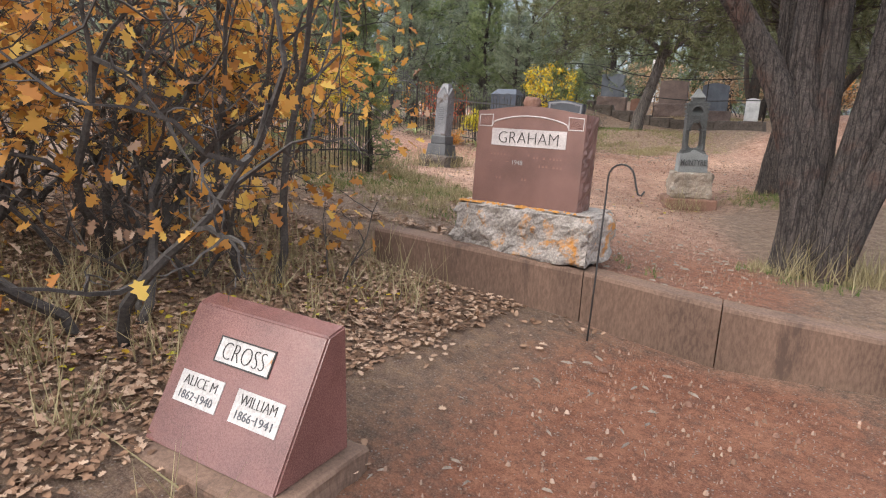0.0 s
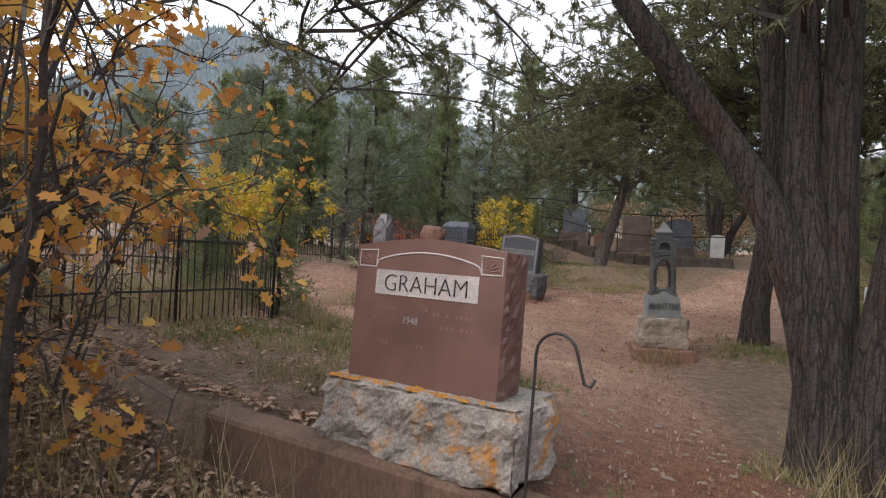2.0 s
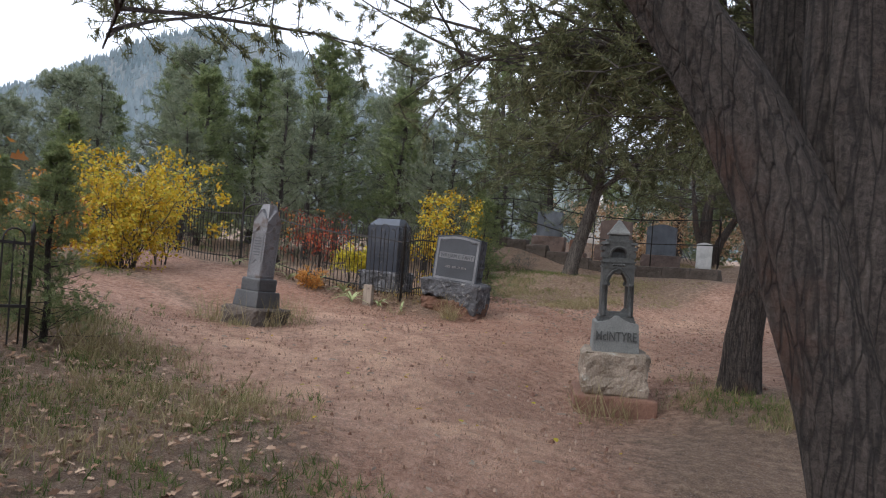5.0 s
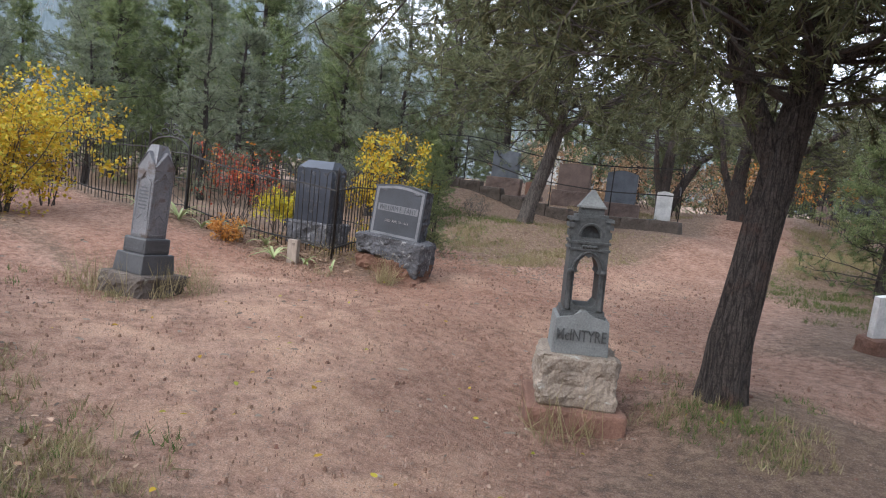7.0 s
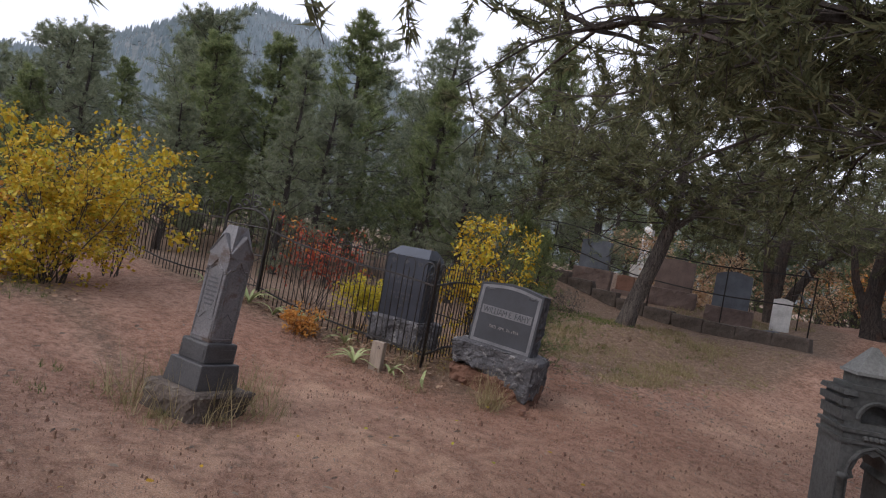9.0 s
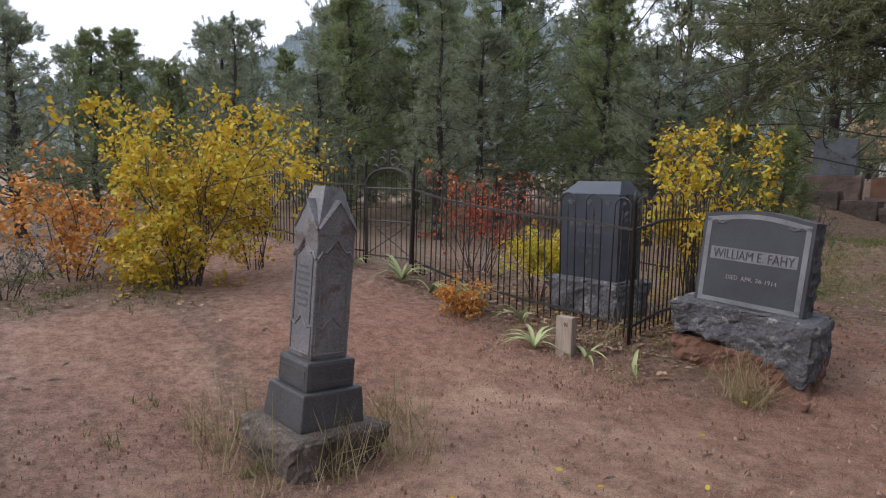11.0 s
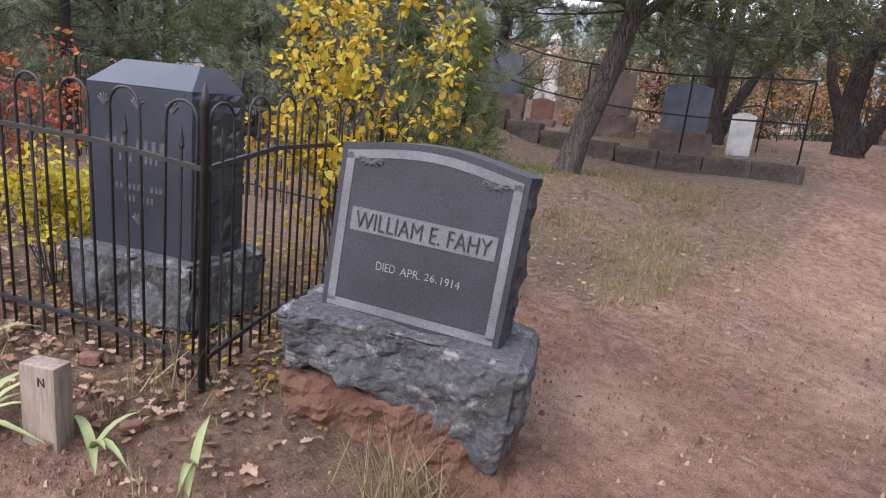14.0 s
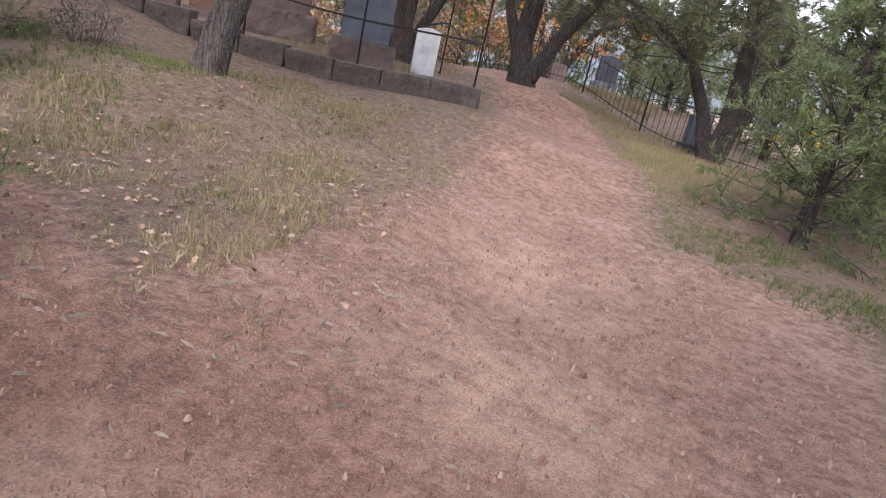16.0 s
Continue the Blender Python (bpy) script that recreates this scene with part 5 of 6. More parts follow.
# the red-barked juniper behind the open-arched monument
conifer("juniper_tree", "juniper with red stringy bark leaning beside a monument", on_ground(-2.2, 10.85), 6.0, 2.6,
        trunk=[(0, 0, -.2), (.0, 0, .5), (.06, .02, 1.2), (.15, .05, 2.0), (.28, .08, 2.8), (.4, .1, 3.8), (.5, .1, 5.2), (.6, .1, 6.2)], r0=.175, crown_from=.40, boughs=230, lift=-.015, cone=.25,
        leaf=JUNIPER, seed=23, twigs=13, per=9, blades=8, length=.085, width=.017, clear=2.3, dead=50,
        limbs=[([(.15, .05, 1.85), (-.1, .05, 2.3), (-.28, .05, 2.75), (-.4, 0, 3.6), (-.6, -.1, 4.8)], .11, .05),
               ([(.28, .08, 2.7), (1.2, .3, 3.0), (2.2, .5, 3.1)], .05, .02),
               ([(.2, .05, 2.9), (-1.0, -.2, 3.4), (-2.2, -.3, 3.6), (-3.4, -.3, 3.5)], .05, .015),
               ([(-.1, 0, 3.1), (-.9, .9, 3.5), (-2.0, 1.6, 3.6)], .05, .015)])
# the leaning juniper in front of the pipe fence
conifer("juniper_tree", "leaning grey-barked juniper with wide dark crown by a pipe fence", on_ground(-8.0, 19.55), 7, 3.3,
        trunk=[(-.05, 0, -.2), (.12, 0, .6), (.42, 0, 1.6), (.62, 0, 2.4), (.7, 0, 3.6), (.8, 0, 5.2), (.9, 0, 7.2)], r0=.185, crown_from=.45, bark=GREY_BARK, boughs=120, lift=-.01, cone=.2,
        leaf=JUNIPER, seed=31, twigs=12, per=9, blades=7, length=.13, width=.022, clear=2.0, dead=24,
        limbs=[([(.6, 0, 2.2), (1.4, 0, 2.9), (2.6, .2, 3.5)], .08, .03), ([(.6, 0, 2.4), (-.4, -.2, 3.2), (-1.4, -.4, 3.7)], .08, .03)])
dark = conifer("juniper_tree", "dark many-stemmed juniper beside the path", on_ground(-3.75, 24.9), 7, 3.2,
               trunk=[(0, 0, -.2), (-.2, 0, .8), (-.1, 0, 2.0), (.2, 0, 3.6), (.3, 0, 7.0)], r0=.24, crown_from=.45, boughs=80, lift=-.01, cone=.2, leaf=JUNIPER, seed=41, twigs=11, per=7, blades=7, length=.13, width=.022, clear=1.7, dead=20,
               limbs=[([(.1, 0, .1), (.5, -.1, 1.0), (1.1, -.2, 1.9), (2.2, -.3, 2.6), (3.2, -.3, 2.8)], .16, .04), ([(-.1, 0, .2), (-.6, 0, 1.4), (-.9, 0, 3.0)], .13, .05)])
copy_thing(dark, on_ground(0.1, 24.2, 130, s=.95))
copy_thing(dark, on_ground(-6.4, 27.5, 60, s=1.05))
copy_thing(dark, on_ground(2.8, 19.0, 75, s=.95))
copy_thing(dark, on_ground(3.6, 12.5, 250, s=.95))
copy_thing(dark, on_ground(-1.5, 36, 20, s=1.2))
low = conifer("juniper_bush", "low green juniper bush branching from the ground", on_ground(-0.6, 19.4), 3.6, 1.25, r0=.1, crown_from=.06, boughs=90, lift=.03, cone=.6, leaf=NEEDLE, seed=47, twigs=9, per=7, blades=6, length=.10, width=.014)
copy_thing(low, on_ground(0.7, 17.2, 80, s=.9))
copy_thing(low, on_ground(1.2, 21.0, 190, s=1.0))
for x, y, s in ((-3.0, 37, 1.0), (.8, 29.5, .8), (2.6, 27, .9), (-16, 25.5, .9), (3.6, 31, 1.1), (-9, 39, 1.1), (-5, 37, 1.0), (4.5, 23.5, 1.0), (-12.6, 34, 1.0), (2.9, 15.2, .8), (-19, 28, 1.0), (0, 42, 1.2), (-7.2, 33, 1.0), (-10.5, 32.5, 1.1), (-14.5, 36, 1.1), (-11.0, 40, 1.3), (-6.6, 42, 1.3), (-2.2, 43, 1.3), (-16, 33, 1.1), (2.2, 38, 1.2)):
    copy_thing(low, on_ground(x, y, 47 * x, s=s))
copy_thing(low, on_ground(-9.6, 17.4, 30, s=.45))
copy_thing(low, on_ground(-10.4, 18.6, 130, s=.62))

# young pines and spruces behind the plot
pine_a = conifer("pine_tree", "slender young pine with full green crown", on_ground(-16.2, 18.0, 0), 7.2, 2.0, r0=.12, crown_from=.05, boughs=110, lift=.05, cone=.9, bark=BARK_DARK, leaf=NEEDLE, seed=53, twigs=9, per=7, blades=6, length=.15, width=.018, group="pines behind the graves")
pine_b = conifer("pine_tree", "open-crowned pinyon pine with dark branching limbs", on_ground(-19.6, 15.6, 40), 6.4, 2.3, r0=.14, crown_from=.12, boughs=85, lift=.06, cone=.6, bark=BARK_DARK, leaf=BLUE_NEEDLE, seed=59, twigs=8, per=8, blades=7, length=.14, width=.016, dead=14, group="pines behind the graves")
pine_c = conifer("pine_tree", "grey-green thin juniper of the slope", on_ground(-14.9, 20.5, 90), 7.6, 1.9, r0=.12, crown_from=.06, boughs=95, lift=.05, cone=.8, bark=BARK_DARK, leaf=BLUE_NEEDLE, seed=61, twigs=8, per=7, blades=6, length=.14, width=.016, group="pines behind the graves")
rng = np.random.default_rng(5)
for src, x, y, s in [(pine_c, -12.4, 20.0, .85), (pine_a, -17.0, 14.2, .72), (pine_b, -15.0, 16.4, .7), (pine_a, -26.0, 18.5, 1.12), (pine_c, -24.5, 22.5, 1.1), (pine_b, -22.4, 13.0, .8), (pine_a, -20.5, 19.5, .9), (pine_b, -25.0, 13.5, .9),
                     (pine_c, -29.0, 16.0, .95), (pine_a, -33.0, 19.0, 1.0), (pine_b, -36.0, 15.5, 1.0), (pine_c, -18.0, 23.5, 1.1), (pine_a, -13.8, 25.0, 1.15), (pine_b, -21.5, 26.5, 1.2), (pine_c, -29.5, 25.5, 1.2), (pine_b, -11.4, 17.6, .6),
                     (pine_a, -21.0, 9.6, .62), (pine_b, -17.5, 8.0, .62), (pine_c, -26.0, 8.0, .8), (pine_b, -30.0, 10.0, .9), (pine_a, -19.0, 4.5, .6), (pine_c, -24.0, 3.0, .75), (pine_b, -15.5, 12.8, .5), (pine_c, -16.5, 30.0, 1.2), (pine_a, -25, 32, 1.25),
                     (pine_b, -8.5, 31.5, 1.1), (pine_c, -5.0, 40, 1.3), (pine_a, 3.0, 34, 1.2), (pine_b, 5.5, 27, 1.2), (pine_c, 7.0, 18.0, 1.0), (pine_b, 5.0, 9.0, 1.0), (pine_c, -17, 40, 1.3), (pine_a, -38, 28, 1.3), (pine_b, -14.2, 3.0, .5), (pine_a, -17, -2, .8), (pine_b, 8, 2, 1.1), (pine_c, -10, -6, 1.0), (pine_a, 2, -9, 1.1), (pine_b, -4, -8, 1.0),
                     (pine_a, -13.2, 18.4, .75), (pine_c, -14.0, 14.6, .62), (pine_a, -18.2, 16.8, .85), (pine_b, -21.8, 16.4, .95), (pine_c, -23.4, 18.2, .9), (pine_a, -28.0, 21.0, 1.1), (pine_c, -19.4, 12.4, .6), (pine_a, -23.6, 10.6, .7), (pine_b, -27.5, 12.4, .8), (pine_c, -32, 12, .9), (pine_a, -15.8, 10.2, .42), (pine_c, -20.0, 22.4, 1.1), (pine_b, -11.2, 24.4, .95), (pine_a, -22, 6.2, .7), (pine_b, -28, 5, .9)]:
    copy_thing(src, on_ground(x, y, rng.uniform(0, 360), s=s))
for x, y, s in ((-6.55, 6.45, .23), (-8.3, 6.6, .22), (-7.7, 6.2, .2), (-7.6, 3.9, .28), (-7.5, 14.4, .28)):
    tagged(copy_thing(pine_a, on_ground(x, y, 70 * x, s=s)), "small green pine sapling beside an iron plot fence", "tree", "pine saplings")

# oak brush by the slant marker
oak_label = "leggy oak brush with orange autumn leaves and bare dark twigs"
for k, (x, y, h, st, lv) in enumerate([(-3.62, 1.62, 2.5, 6, 300), (-3.85, 2.75, 3.6, 4, 240), (-4.9, 2.6, 3.6, 6, 420), (-4.4, 1.9, 3.0, 6, 480), (-4.9, 1.1, 3.2, 6, 380), (-5.6, 3.4, 3.4, 5, 160), (-4.35, .5, 3.0, 5, 260), (-6.3, 2.0, 3.3, 6, 300), (-5.8, .4, 3.2, 6, 300)]):
    shrub("oak_brush", oak_label, on_ground(x, y), h, max(3, st - 2), 1.0, OAK_LEAF, .105, int(lv * 3.0), LEAF_OAK, 70 + k, .034, .08, .75, category="shrub", group="oak brush", crooked=.42, depth=3, density=1.25, bark=OAK_BARK)
shrub("oak_sapling", "short oak sapling with deep orange leaves", on_ground(-3.55, 3.15), 1.0, 2, .4, OAK_LEAF, .10, 70, LEAF_OAK, 90, .012, .4, 1.0, density=.8)

brush_label = "dense leggy oak brush with bare twigs and dry brown leaves"
for k, (x, y, h, st, lv) in enumerate([(-5.2, 2.0, 2.6, 8, 500), (-5.4, 1.2, 2.6, 8, 500), (-6.0, 2.8, 2.6, 8, 420), (-6.6, 1.2, 2.8, 8, 420), (-4.7, 3.3, 2.0, 7, 330), (-5.2, .2, 2.6, 8, 400), (-6.9, 2.9, 2.6, 7, 300), (-7.6, 1.8, 3.0, 8, 300), (-4.1, 2.35, 1.5, 8, 300)]):
    shrub("oak_brush", brush_label, on_ground(x, y), h, st, 1.2, DEAD_LEAF, .075, lv, LEAF_OAK, 170 + k, .016, .06, .85, category="shrub", group="oak brush", crooked=.4, depth=3, density=1.35, bark=TWIG)

# coloured shrubs round the graves
shrub("yellow_shrub", "tall yellow-leaved shrub standing behind an iron fence", on_ground(-8.05, 13.75), 2.15, 10, .3, YELLOW_LEAF, .06, 5200, seed=101, stem_r=.014, leaf_low=.05)
shrub("yellow_shrub", "large bushy yellow and green shrub", on_ground(-11.25, 9.4), 2.0, 14, .6, YELLOW_LEAF, .062, 8500, seed=103, stem_r=.012, leaf_low=.03)
shrub("yellow_shrub", "low yellow-green bush at the foot of a taller shrub", on_ground(-11.2, 9.25), 1.05, 16, .8, YELLOW_LEAF, .055, 5200, seed=104, stem_r=.008, leaf_low=.02)
shrub("yellow_shrub", "golden young tree beside an iron fence", on_ground(-11.9, 10.35), 1.7, 8, .42, YELLOW_LEAF, .062, 4200, seed=105, stem_r=.010, leaf_low=.08)
shrub("orange_shrub", "rusty orange autumn shrub with thin stems", on_ground(-12.3, 8.4), 1.5, 9, 1.0, RUST_LEAF, .065, 4000, seed=107, stem_r=.012, leaf_low=.1)
shrub("lime_shrub", "round lime yellow bush inside an iron fence", on_ground(-9.05, 12.42), .85, 14, .22, LIME_LEAF, .045, 3200, seed=109, stem_r=.007, leaf_low=.42)
shrub("red_shrub", "thin red-leaved shrub inside an iron fence", on_ground(-10.45, 12.7), 1.3, 12, .7, RED_LEAF, .05, 1700, seed=111, stem_r=.008, leaf_low=.25)
shrub("orange_shrub", "small round rust-orange bush on the soil", on_ground(-8.95, 11.33), .40, 14, .2, RUST_LEAF, .035, 2600, seed=113, stem_r=.004, leaf_low=.1)
shrub("sage_bush", "dry grey sagebrush with twiggy stems", on_ground(-11.6, 7.7), .85, 14, .9, SAGE, .03, 2200, seed=115, stem_r=.008, leaf_low=.3)
shrub("sage_bush", "dry grey sagebrush with twiggy stems", on_ground(-9.6, 19.8), .7, 12, .6, SAGE, .03, 1200, seed=116, stem_r=.008, leaf_low=.3)
shrub("orange_shrub", "orange oak scrub beyond the far fence", on_ground(-1.0, 36.5), 3.6, 9, 3.0, RUST_LEAF, .12, 2600, seed=117, stem_r=.03, leaf_low=.2)
shrub("orange_shrub", "orange oak scrub beyond the far fence", on_ground(-3.6, 33.5), 3.0, 9, 2.0, RUST_LEAF, .12, 1800, seed=118, stem_r=.03, leaf_low=.2)
for k, (x, y) in enumerate(((-9.6, 28.5), (-7.4, 30.5), (-12.6, 29.5), (-4.6, 30.0), (-11.0, 35.0), (-6.0, 36.0), (-8.9, 26.2))):
    shrub("tan_scrub", "dry tan and orange oak scrub beyond the pipe fence", on_ground(x, y), 2.2 if y > 27 else 1.0, 8, 2.4, STRAW_LEAF, .11, 2200, seed=230 + k, stem_r=.02, leaf_low=.05, group="tan scrub")
shrub("yellow_shrub", "small yellow sapling among the pines", on_ground(-14.0, 11.9), 2.0, 4, .6, YELLOW_LEAF, .08, 700, seed=119, stem_r=.012, leaf_low=.2)
shrub("yellow_shrub", "small yellow sapling among the pines", on_ground(-17.4, 11.2), 2.3, 4, .7, YELLOW_LEAF, .09, 800, seed=120, stem_r=.012, leaf_low=.2)
shrub("orange_shrub", "orange sapling among the pines", on_ground(-13.0, 14.5), 1.6, 4, .6, RUST_LEAF, .07, 300, seed=121, stem_r=.01, leaf_low=.4)
shrub("yellow_shrub", "yellow scrub beside a fenced grave plot", on_ground(2.0, 23.0), 1.6, 6, 1.2, LIME_LEAF, .08, 1500, seed=122, stem_r=.012, leaf_low=.1)


def blade_clump(x, y, n, length, seed, label="clump of pale flopping iris blades"):
    rng = np.random.default_rng(seed)
    t = thing("iris_clump", label, "plant", on_ground(x, y, sink=0), "iris clumps")
    for k in range(n):
        a = rng.uniform(0, 6.28)
        l, lean = length * rng.uniform(.6, 1.1), rng.uniform(.5, 1.2)
        b = Build()
        pts = []
        for j in range(6):
            u = j / 5
            r = l * (u * .35 + lean * .5 * u * u)
            z = l * (u * 1.0 - lean * .85 * u * u)
            w = .017 * (1 - u ** 3) + .001
            pts += [(r * math.cos(a) - w * math.sin(a), r * math.sin(a) + w * math.cos(a), max(z, .012)), (r * math.cos(a), r * math.sin(a), max(z, .012) - .006), (r * math.cos(a) + w * math.sin(a), r * math.sin(a) - w * math.cos(a), max(z, .012))]
        b.add(pts, [(3 * j + i, 3 * j + i + 1, 3 * j + i + 4, 3 * j + i + 3) for j in range(5) for i in range(2)])
        part("blade", b, BLADE, t, smooth=True)


for k, (x, y, n, l) in enumerate([(-10.15, 11.42, 18, .55), (-9.7, 11.5, 9, .45), (-9.15, 11.68, 15, .5), (-8.55, 11.75, 7, .4), (-8.02, 11.42, 13, .42), (-7.62, 11.62, 6, .32), (-7.28, 11.78, 4, .26), (-10.9, 11.2, 8, .42)]):
    blade_clump(x, y, n, l, 200 + k)


def grass(name, label, spots, blades, length, material, seed):
    """Tufts of thin blades round the given spots (x, y, radius)."""
    rng = np.random.default_rng(seed)
    T = []
    for x, y, r in spots:
        n = max(3, int(blades * r * r))
        a, q = rng.uniform(0, 6.28, n), r * np.sqrt(rng.random(n))
        px, py = x + q * np.cos(a), y + q * np.sin(a)
        keep = (worn(px, py) < rng.uniform(.25, .9, n)) | (r < .2)
        px, py = px[keep], py[keep]
        if len(px):
            P = np.stack([px, py, height(px, py) - .01], 1)
            T.append(tufts(rng, P, np.tile((0, 0, 1.0), (len(P), 1)), 7, length, .0075, .38))
    return tagged(part(name, tri_mesh(name, np.concatenate(T)), material), label, "grass", kind="stuff")


rng = np.random.default_rng(77)
spread_of = lambda x0, x1, y0, y1, n, r: [(rng.uniform(x0, x1), rng.uniform(y0, y1), rng.uniform(.4, 1.2) * r) for _ in range(n)]
dry = spread_of(-8.8, -5.6, 14.6, 21, 34, .4) + spread_of(-6.4, -4.0, 4.6, 7.4, 40, .3) + spread_of(-5.0, -2.9, .8, 3.8, 20, .18) + spread_of(-1.3, -.3, 6.0, 7.2, 10, .22) + spread_of(-8.1, -7.0, 8.7, 9.8, 12, .16)
dry += spread_of(-3.3, -1.4, 9.6, 11.5, 16, .2) + [(-2.95, 2.45, .07), (-3.0, 2.0, .05), (-1.9, 1.05, .1), (-2.75, 1.1, .1), (-6.55, 12.05, .09), (-6.5, 12.0, .07), (-.6, 6.3, .3), (-.45, 6.5, .25), (-7.8, 11.85, .12)] + spread_of(-8.6, -7.0, 11.5, 13.2, 40, .1) + spread_of(-2.4, .5, 19, 30, 60, .6) + spread_of(-8, -5.2, 22.3, 25, 25, .4)
mat = spread_of(-8.6, -4.9, 14.2, 20.8, 110, .30) + spread_of(-8.8, -5.2, 15.5, 20.8, 60, .3)
grass("grass_mat", "short matted straw and grey-green grass between the paths", mat, 210, .055, GRASS_DRY, 304)
grass("dry_grass", "straw-coloured dry grass tufts", dry, 420, .10, GRASS_DRY, 301)
green = spread_of(-10.6, -8.1, 17.6, 20.6, 26, .4) + [(-8.35, 19.1, .35), (-8.1, 18.9, .3), (-8.6, 19.3, .4)] + spread_of(-8.8, -5.8, 15, 20, 22, .25) + spread_of(-2.6, -1.6, 9.9, 11.2, 14, .3) + spread_of(-2.4, 1.5, 15.5, 22, 50, .5) + [(-.9, 5.75, .2), (-.6, 5.7, .2), (-1.3, 5.9, .15), (-3.0, 4.35, .12), (-3.15, 4.5, .2), (-1.75, 4.75, .1), (-2.0, 4.8, .12)] + spread_of(-9.4, -6.4, 6.8, 8.6, 16, .3) + spread_of(-13, -10, 6.6, 9.2, 25, .3) + spread_of(-6.2, -2.9, 4.7, 7.4, 60, .32)
grass("green_grass", "sparse green grass among the litter", green, 320, .07, GRASS_GREEN, 302)
weeds = [(-.95, 5.72, .13), (-.7, 5.75, .14), (-.85, 5.65, .1)] + [(-6.60 + .03 * k, 12.06 - .012 * k, .06) for k in range(7)] + [(-7.75, 12.0, .07), (-7.6, 11.95, .06), (-2.95, 2.45, .09), (-3.0, 2.0, .06), (-1.9, 1.05, .1), (-2.78, 1.1, .12), (-6.55, 12.05, .07), (-.6, 6.3, .22), (-.45, 6.5, .2), (-.9, 6.1, .12), (-8.05, 9.3, .16), (-7.35, 8.85, .12), (-7.15, 9.55, .18), (-7.9, 8.85, .16), (-7.6, 9.75, .14), (-7.15, 9.2, .1), (-7.55, 8.8, .12)] + spread_of(-9.2, -6.3, 3.8, 6.9, 60, .3) + spread_of(-8.1, -7.1, 8.8, 9.9, 10, .12) + spread_of(-4.9, -2.9, 1.0, 3.9, 34, .13) + spread_of(-3.4, -2.7, 9.5, 10.0, 5, .07)
grass("tall_weeds", "tall dry weeds round fences and monuments", weeds, 300, .36, GRASS_DRY, 303)


def litter(name, label, areas, material, size, seed, shape):
    """Fallen leaves lying flat, thinner on the worn paths."""
    rng = np.random.default_rng(seed)
    Ps = []
    for x0, x1, y0, y1, n, on_path in areas:
        px, py = rng.uniform(x0, x1, n), rng.uniform(y0, y1, n)
        keep = (worn(px, py) * (1 - on_path) < rng.random(n) * .8) & (np.abs(py - curb_y(px) - .1) > .15)
        px, py = px[keep], py[keep]
        Ps.append(np.stack([px, py, height(px, py) + .012], 1))
    P = np.concatenate(Ps)
    P[:, 2] += rng.uniform(0, .02, len(P))
    return tagged(part(name, leaves_mesh(rng, name, P, size, shape, flat=True), material), label, "leaf litter", kind="stuff")


litter("fallen_leaves", "dry brown oak leaves strewn on the soil", [(-6.5, -2.4, .2, 4.2, 20000, 0), (-3, -.8, .8, 4.2, 500, .1), (-6.8, -2.6, 4.2, 7.2, 2000, 0), (-14, -9.6, 6.8, 10.4, 1500, 0), (-10.5, -7.4, 11.3, 13, 1500, .2), (-8.8, -7.0, 11.6, 13.4, 900, .6), (-8, -5, 11, 20, 500, .3), (-8.6, -5.0, 14.2, 20.6, 1800, 0)], DEAD_LEAF, .052, 401, LEAF_OAK)
litter("fallen_yellow_leaves", "fallen yellow leaves under the shrubs", [(-9.4, -7.0, 12.2, 14.4, 700, .1), (-12.5, -10.5, 8.6, 10.8, 500, .1), (-4.6, -3.0, 1.2, 3.4, 250, 0), (-7, -2, 7, 12, 50, 1)], YELLOW_LEAF, .05, 402, LEAF_OVAL)


def crumbs(name, label, areas, material, lo, hi, seed, long=1.0):
    """Small stones or twig bits scattered on the ground."""
    rng = np.random.default_rng(seed)
    b = Build()
    for x0, x1, y0, y1, n in areas:
        px, py = rng.uniform(x0, x1, n), rng.uniform(y0, y1, n)
        pz = height(px, py)
        for x, y, z in zip(px, py, pz):
            if abs(y - float(curb_y(x)) - .1) < .16:
                continue
            s = lo * (hi / lo) ** (rng.random() ** 3)
            a = rng.uniform(0, 6.28)
            c, d = math.cos(a) * s * long, math.sin(a) * s * long
            e = s * rng.uniform(.5, .8)
            f, g = -math.sin(a) * e, math.cos(a) * e
            z -= .018
            b.add([(x + c, y + d, z), (x + f, y + g, z), (x - c, y - d, z), (x - f, y - g, z), (x + c * .5, y + d * .5, z + e * .7 + .012), (x + f * .5, y + g * .5, z + e * .9 + .012), (x - c * .5, y - d * .5, z + e * .75 + .012), (x - f * .5, y - g * .5, z + e * .8 + .012)],
                  [(4, 5, 6, 7), (0, 1, 5, 4), (1, 2, 6, 5), (2, 3, 7, 6), (3, 0, 4, 7)])
    return tagged(part(name, b, material), label, "ground litter", kind="stuff")


crumbs("gravel", "small reddish gravel and pebbles on the paths", [(-2.6, 1.5, .6, 4.2, 2600), (-8.5, -1.0, 4.6, 12, 13000), (-8.0, -2.5, 12, 18, 10000), (-9, -7, 11, 12.4, 1800)], PEBBLE, .003, .017, 501)
crumbs("soil_clods", "crumbled red soil clods and small stones", [(-2.6, 1.5, .6, 4.2, 120), (-8.5, -1.0, 4.8, 12, 260), (-7.6, -2.8, 12, 18, 300), (-9, -7, 11, 12.2, 80)], RED_SANDSTONE, .008, .034, 503)
crumbs("twig_bits", "broken twigs and bark bits on the ground", [(-6, -1, .6, 7, 500), (-9.5, -2, 7, 13, 200), (-8, -3, 13, 18, 160), (-8.4, -5.2, 14.2, 20.4, 900)], WOOD, .003, .006, 502, long=9)


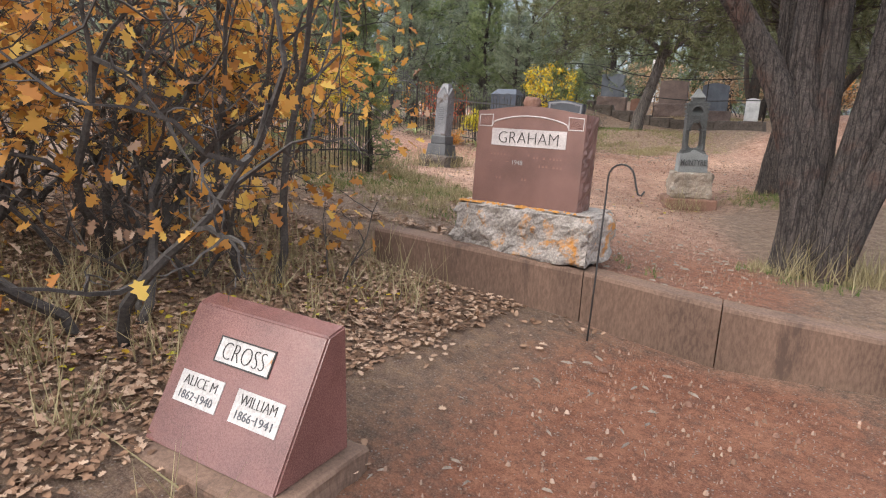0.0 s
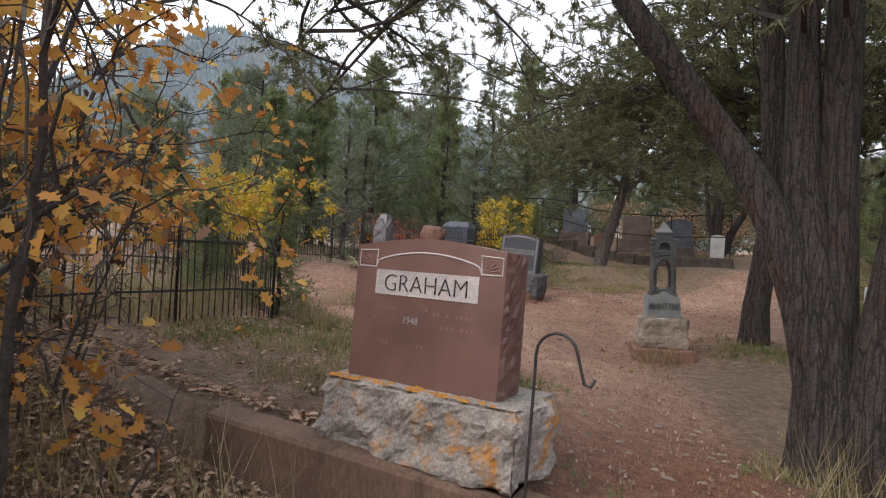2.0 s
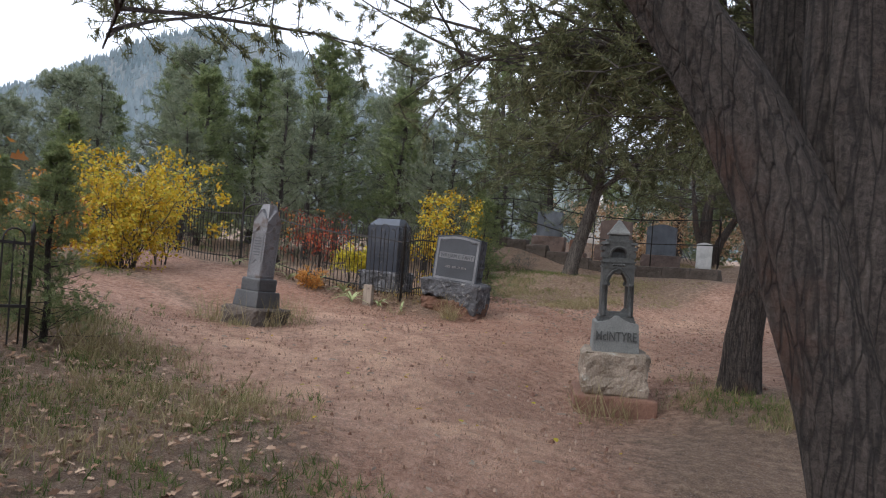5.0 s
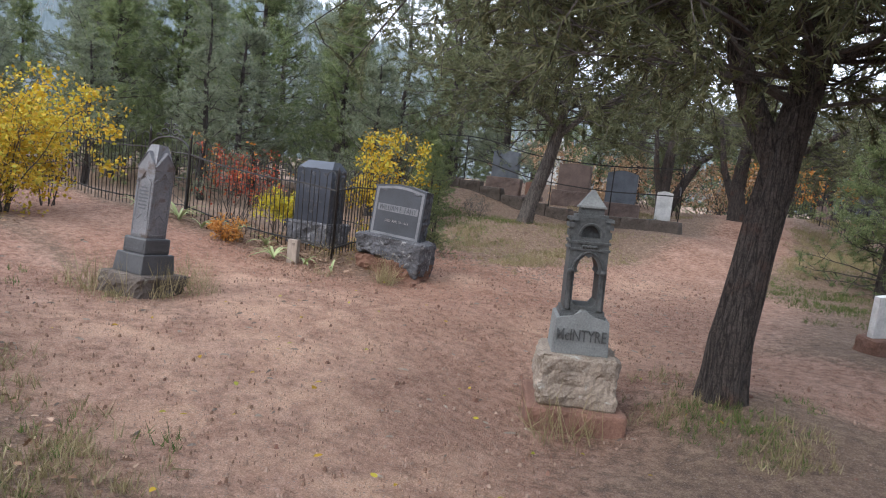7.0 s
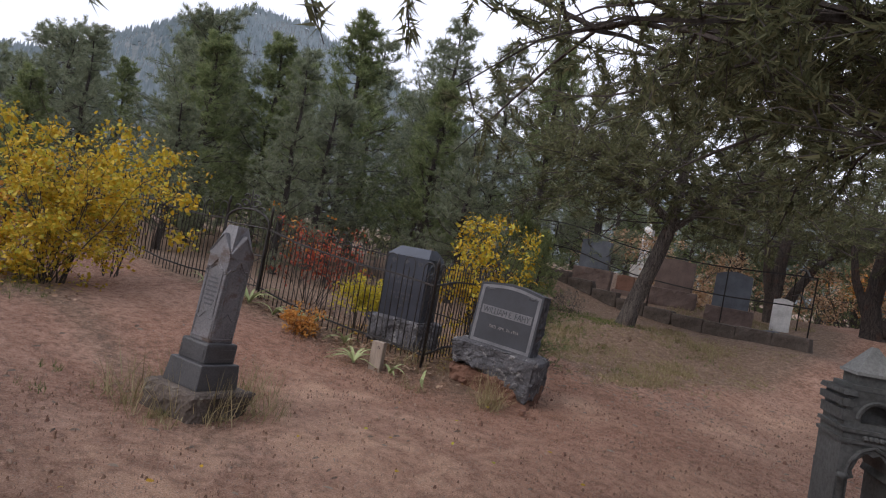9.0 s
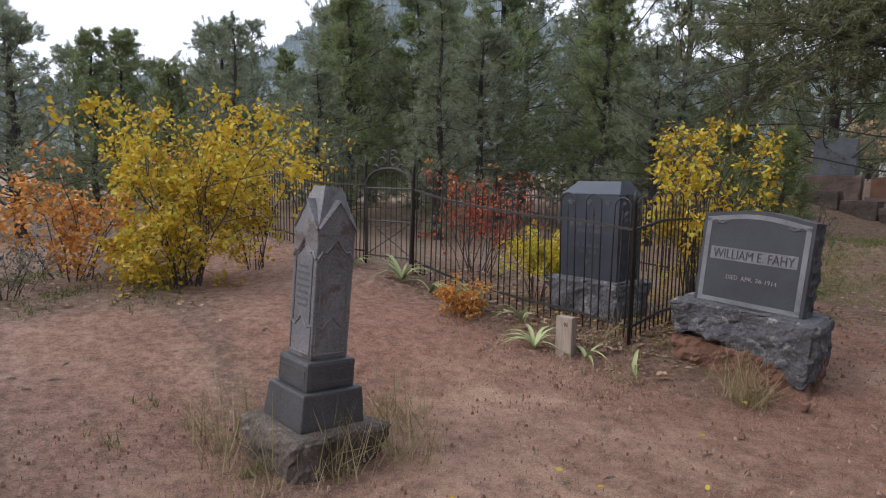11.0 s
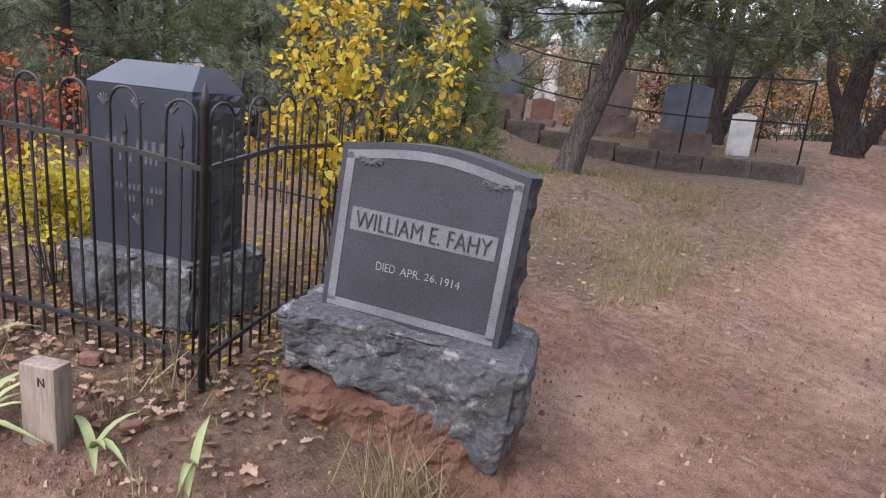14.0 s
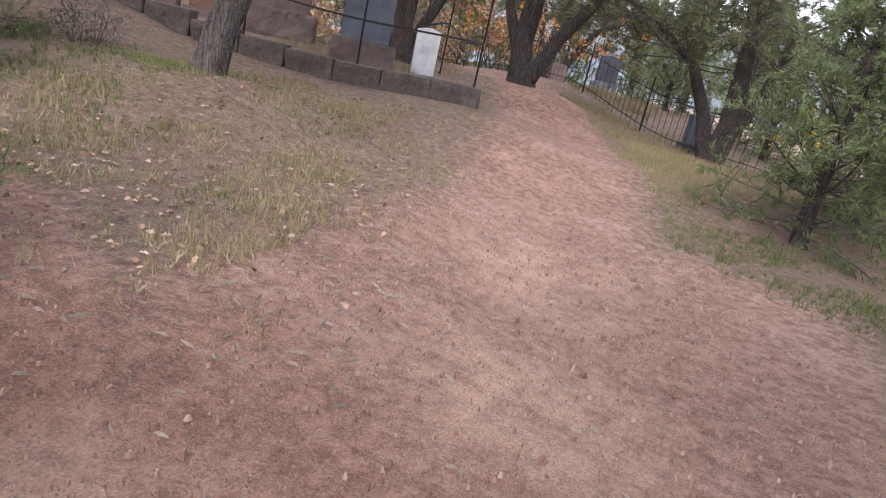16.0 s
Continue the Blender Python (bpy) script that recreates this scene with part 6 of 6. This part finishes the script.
# ---- distance ----
def hazed_hill_material(name, k):
    m, nt, ln, bsdf = nodes_of(name)
    geo = nt.new("ShaderNodeNewGeometry")
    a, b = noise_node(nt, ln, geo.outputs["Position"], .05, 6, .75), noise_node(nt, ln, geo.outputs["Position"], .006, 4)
    # blue-grey distance haze is mixed straight into the base colour
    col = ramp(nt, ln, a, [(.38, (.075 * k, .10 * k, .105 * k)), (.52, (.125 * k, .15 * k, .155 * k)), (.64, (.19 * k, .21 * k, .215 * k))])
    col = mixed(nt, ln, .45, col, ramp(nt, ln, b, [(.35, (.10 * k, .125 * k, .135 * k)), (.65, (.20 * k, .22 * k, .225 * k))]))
    ln.new(col, bsdf.inputs["Base Color"])
    bsdf.inputs["Roughness"].default_value = 1
    return m


def hills():
    """A wooded mountain ridge round the valley, highest in the north-west."""
    b = Build()
    az = np.linspace(-180, 180, 241)
    marks = [-180, -110, -90, -72, -67, -62, -58, -53.6, -49, -45, -40, -30, -15, 20, 60, 110, 180]
    tops = [120, 110, 130, 195, 262, 325, 352, 352, 325, 295, 240, 205, 180, 160, 170, 150, 120]
    rows = 12

    def spot(a, u):
        c, r = float(np.interp(a, marks, tops)), 220 + 900 * u
        z = -8 + c * u ** 1.15 * (1 + .10 * noise.noise((a * .25, u * 3, 0)) * (1 if u < 1 else .35)) + 6 * noise.noise((a * 1.3, u * 9, 4)) + (4 * noise.noise((a * 4.5, 0, 1)) if u >= 1 else 0)
        return r * math.sin(radians(a)), r * math.cos(radians(a)), z

    for j in range(rows + 1):
        b.v += [spot(a, j / rows) for a in az]
    n = len(az)
    b.f = [(j * n + i, j * n + i + 1, (j + 1) * n + i + 1, (j + 1) * n + i) for j in range(rows) for i in range(n - 1)]
    # slope toned down, cones raised, to even out their shading
    slope = hazed_hill_material("haze_tinted_hillside", .7)
    tagged(part("mountain_backdrop", b, slope, smooth=True), "wooded mountain ridge in haze-tinted grey-blue", "mountain", kind="structure")
    rng = np.random.default_rng(9)
    wood = Build()
    for k in range(15000):
        a, u = rng.uniform(-105, 5), 1.0 if k % 6 == 0 else rng.uniform(.25, 1.0)
        x, y, z = spot(a, u)
        h, w = rng.uniform(5, 15), rng.uniform(1.6, 3.6)
        wood.add([(x - w, y, z - 3), (x + w * .5, y + w, z - 3), (x + w * .5, y - w, z - 3), (x + rng.uniform(-.5, .5), y, z + h)], [(0, 1, 3), (1, 2, 3), (2, 0, 3)])
    tagged(part("far_woods", wood, hazed_hill_material("haze_tinted_conifers", 1.9)), "haze-tinted conifers covering the far ridge", "forest", kind="stuff")


hills()
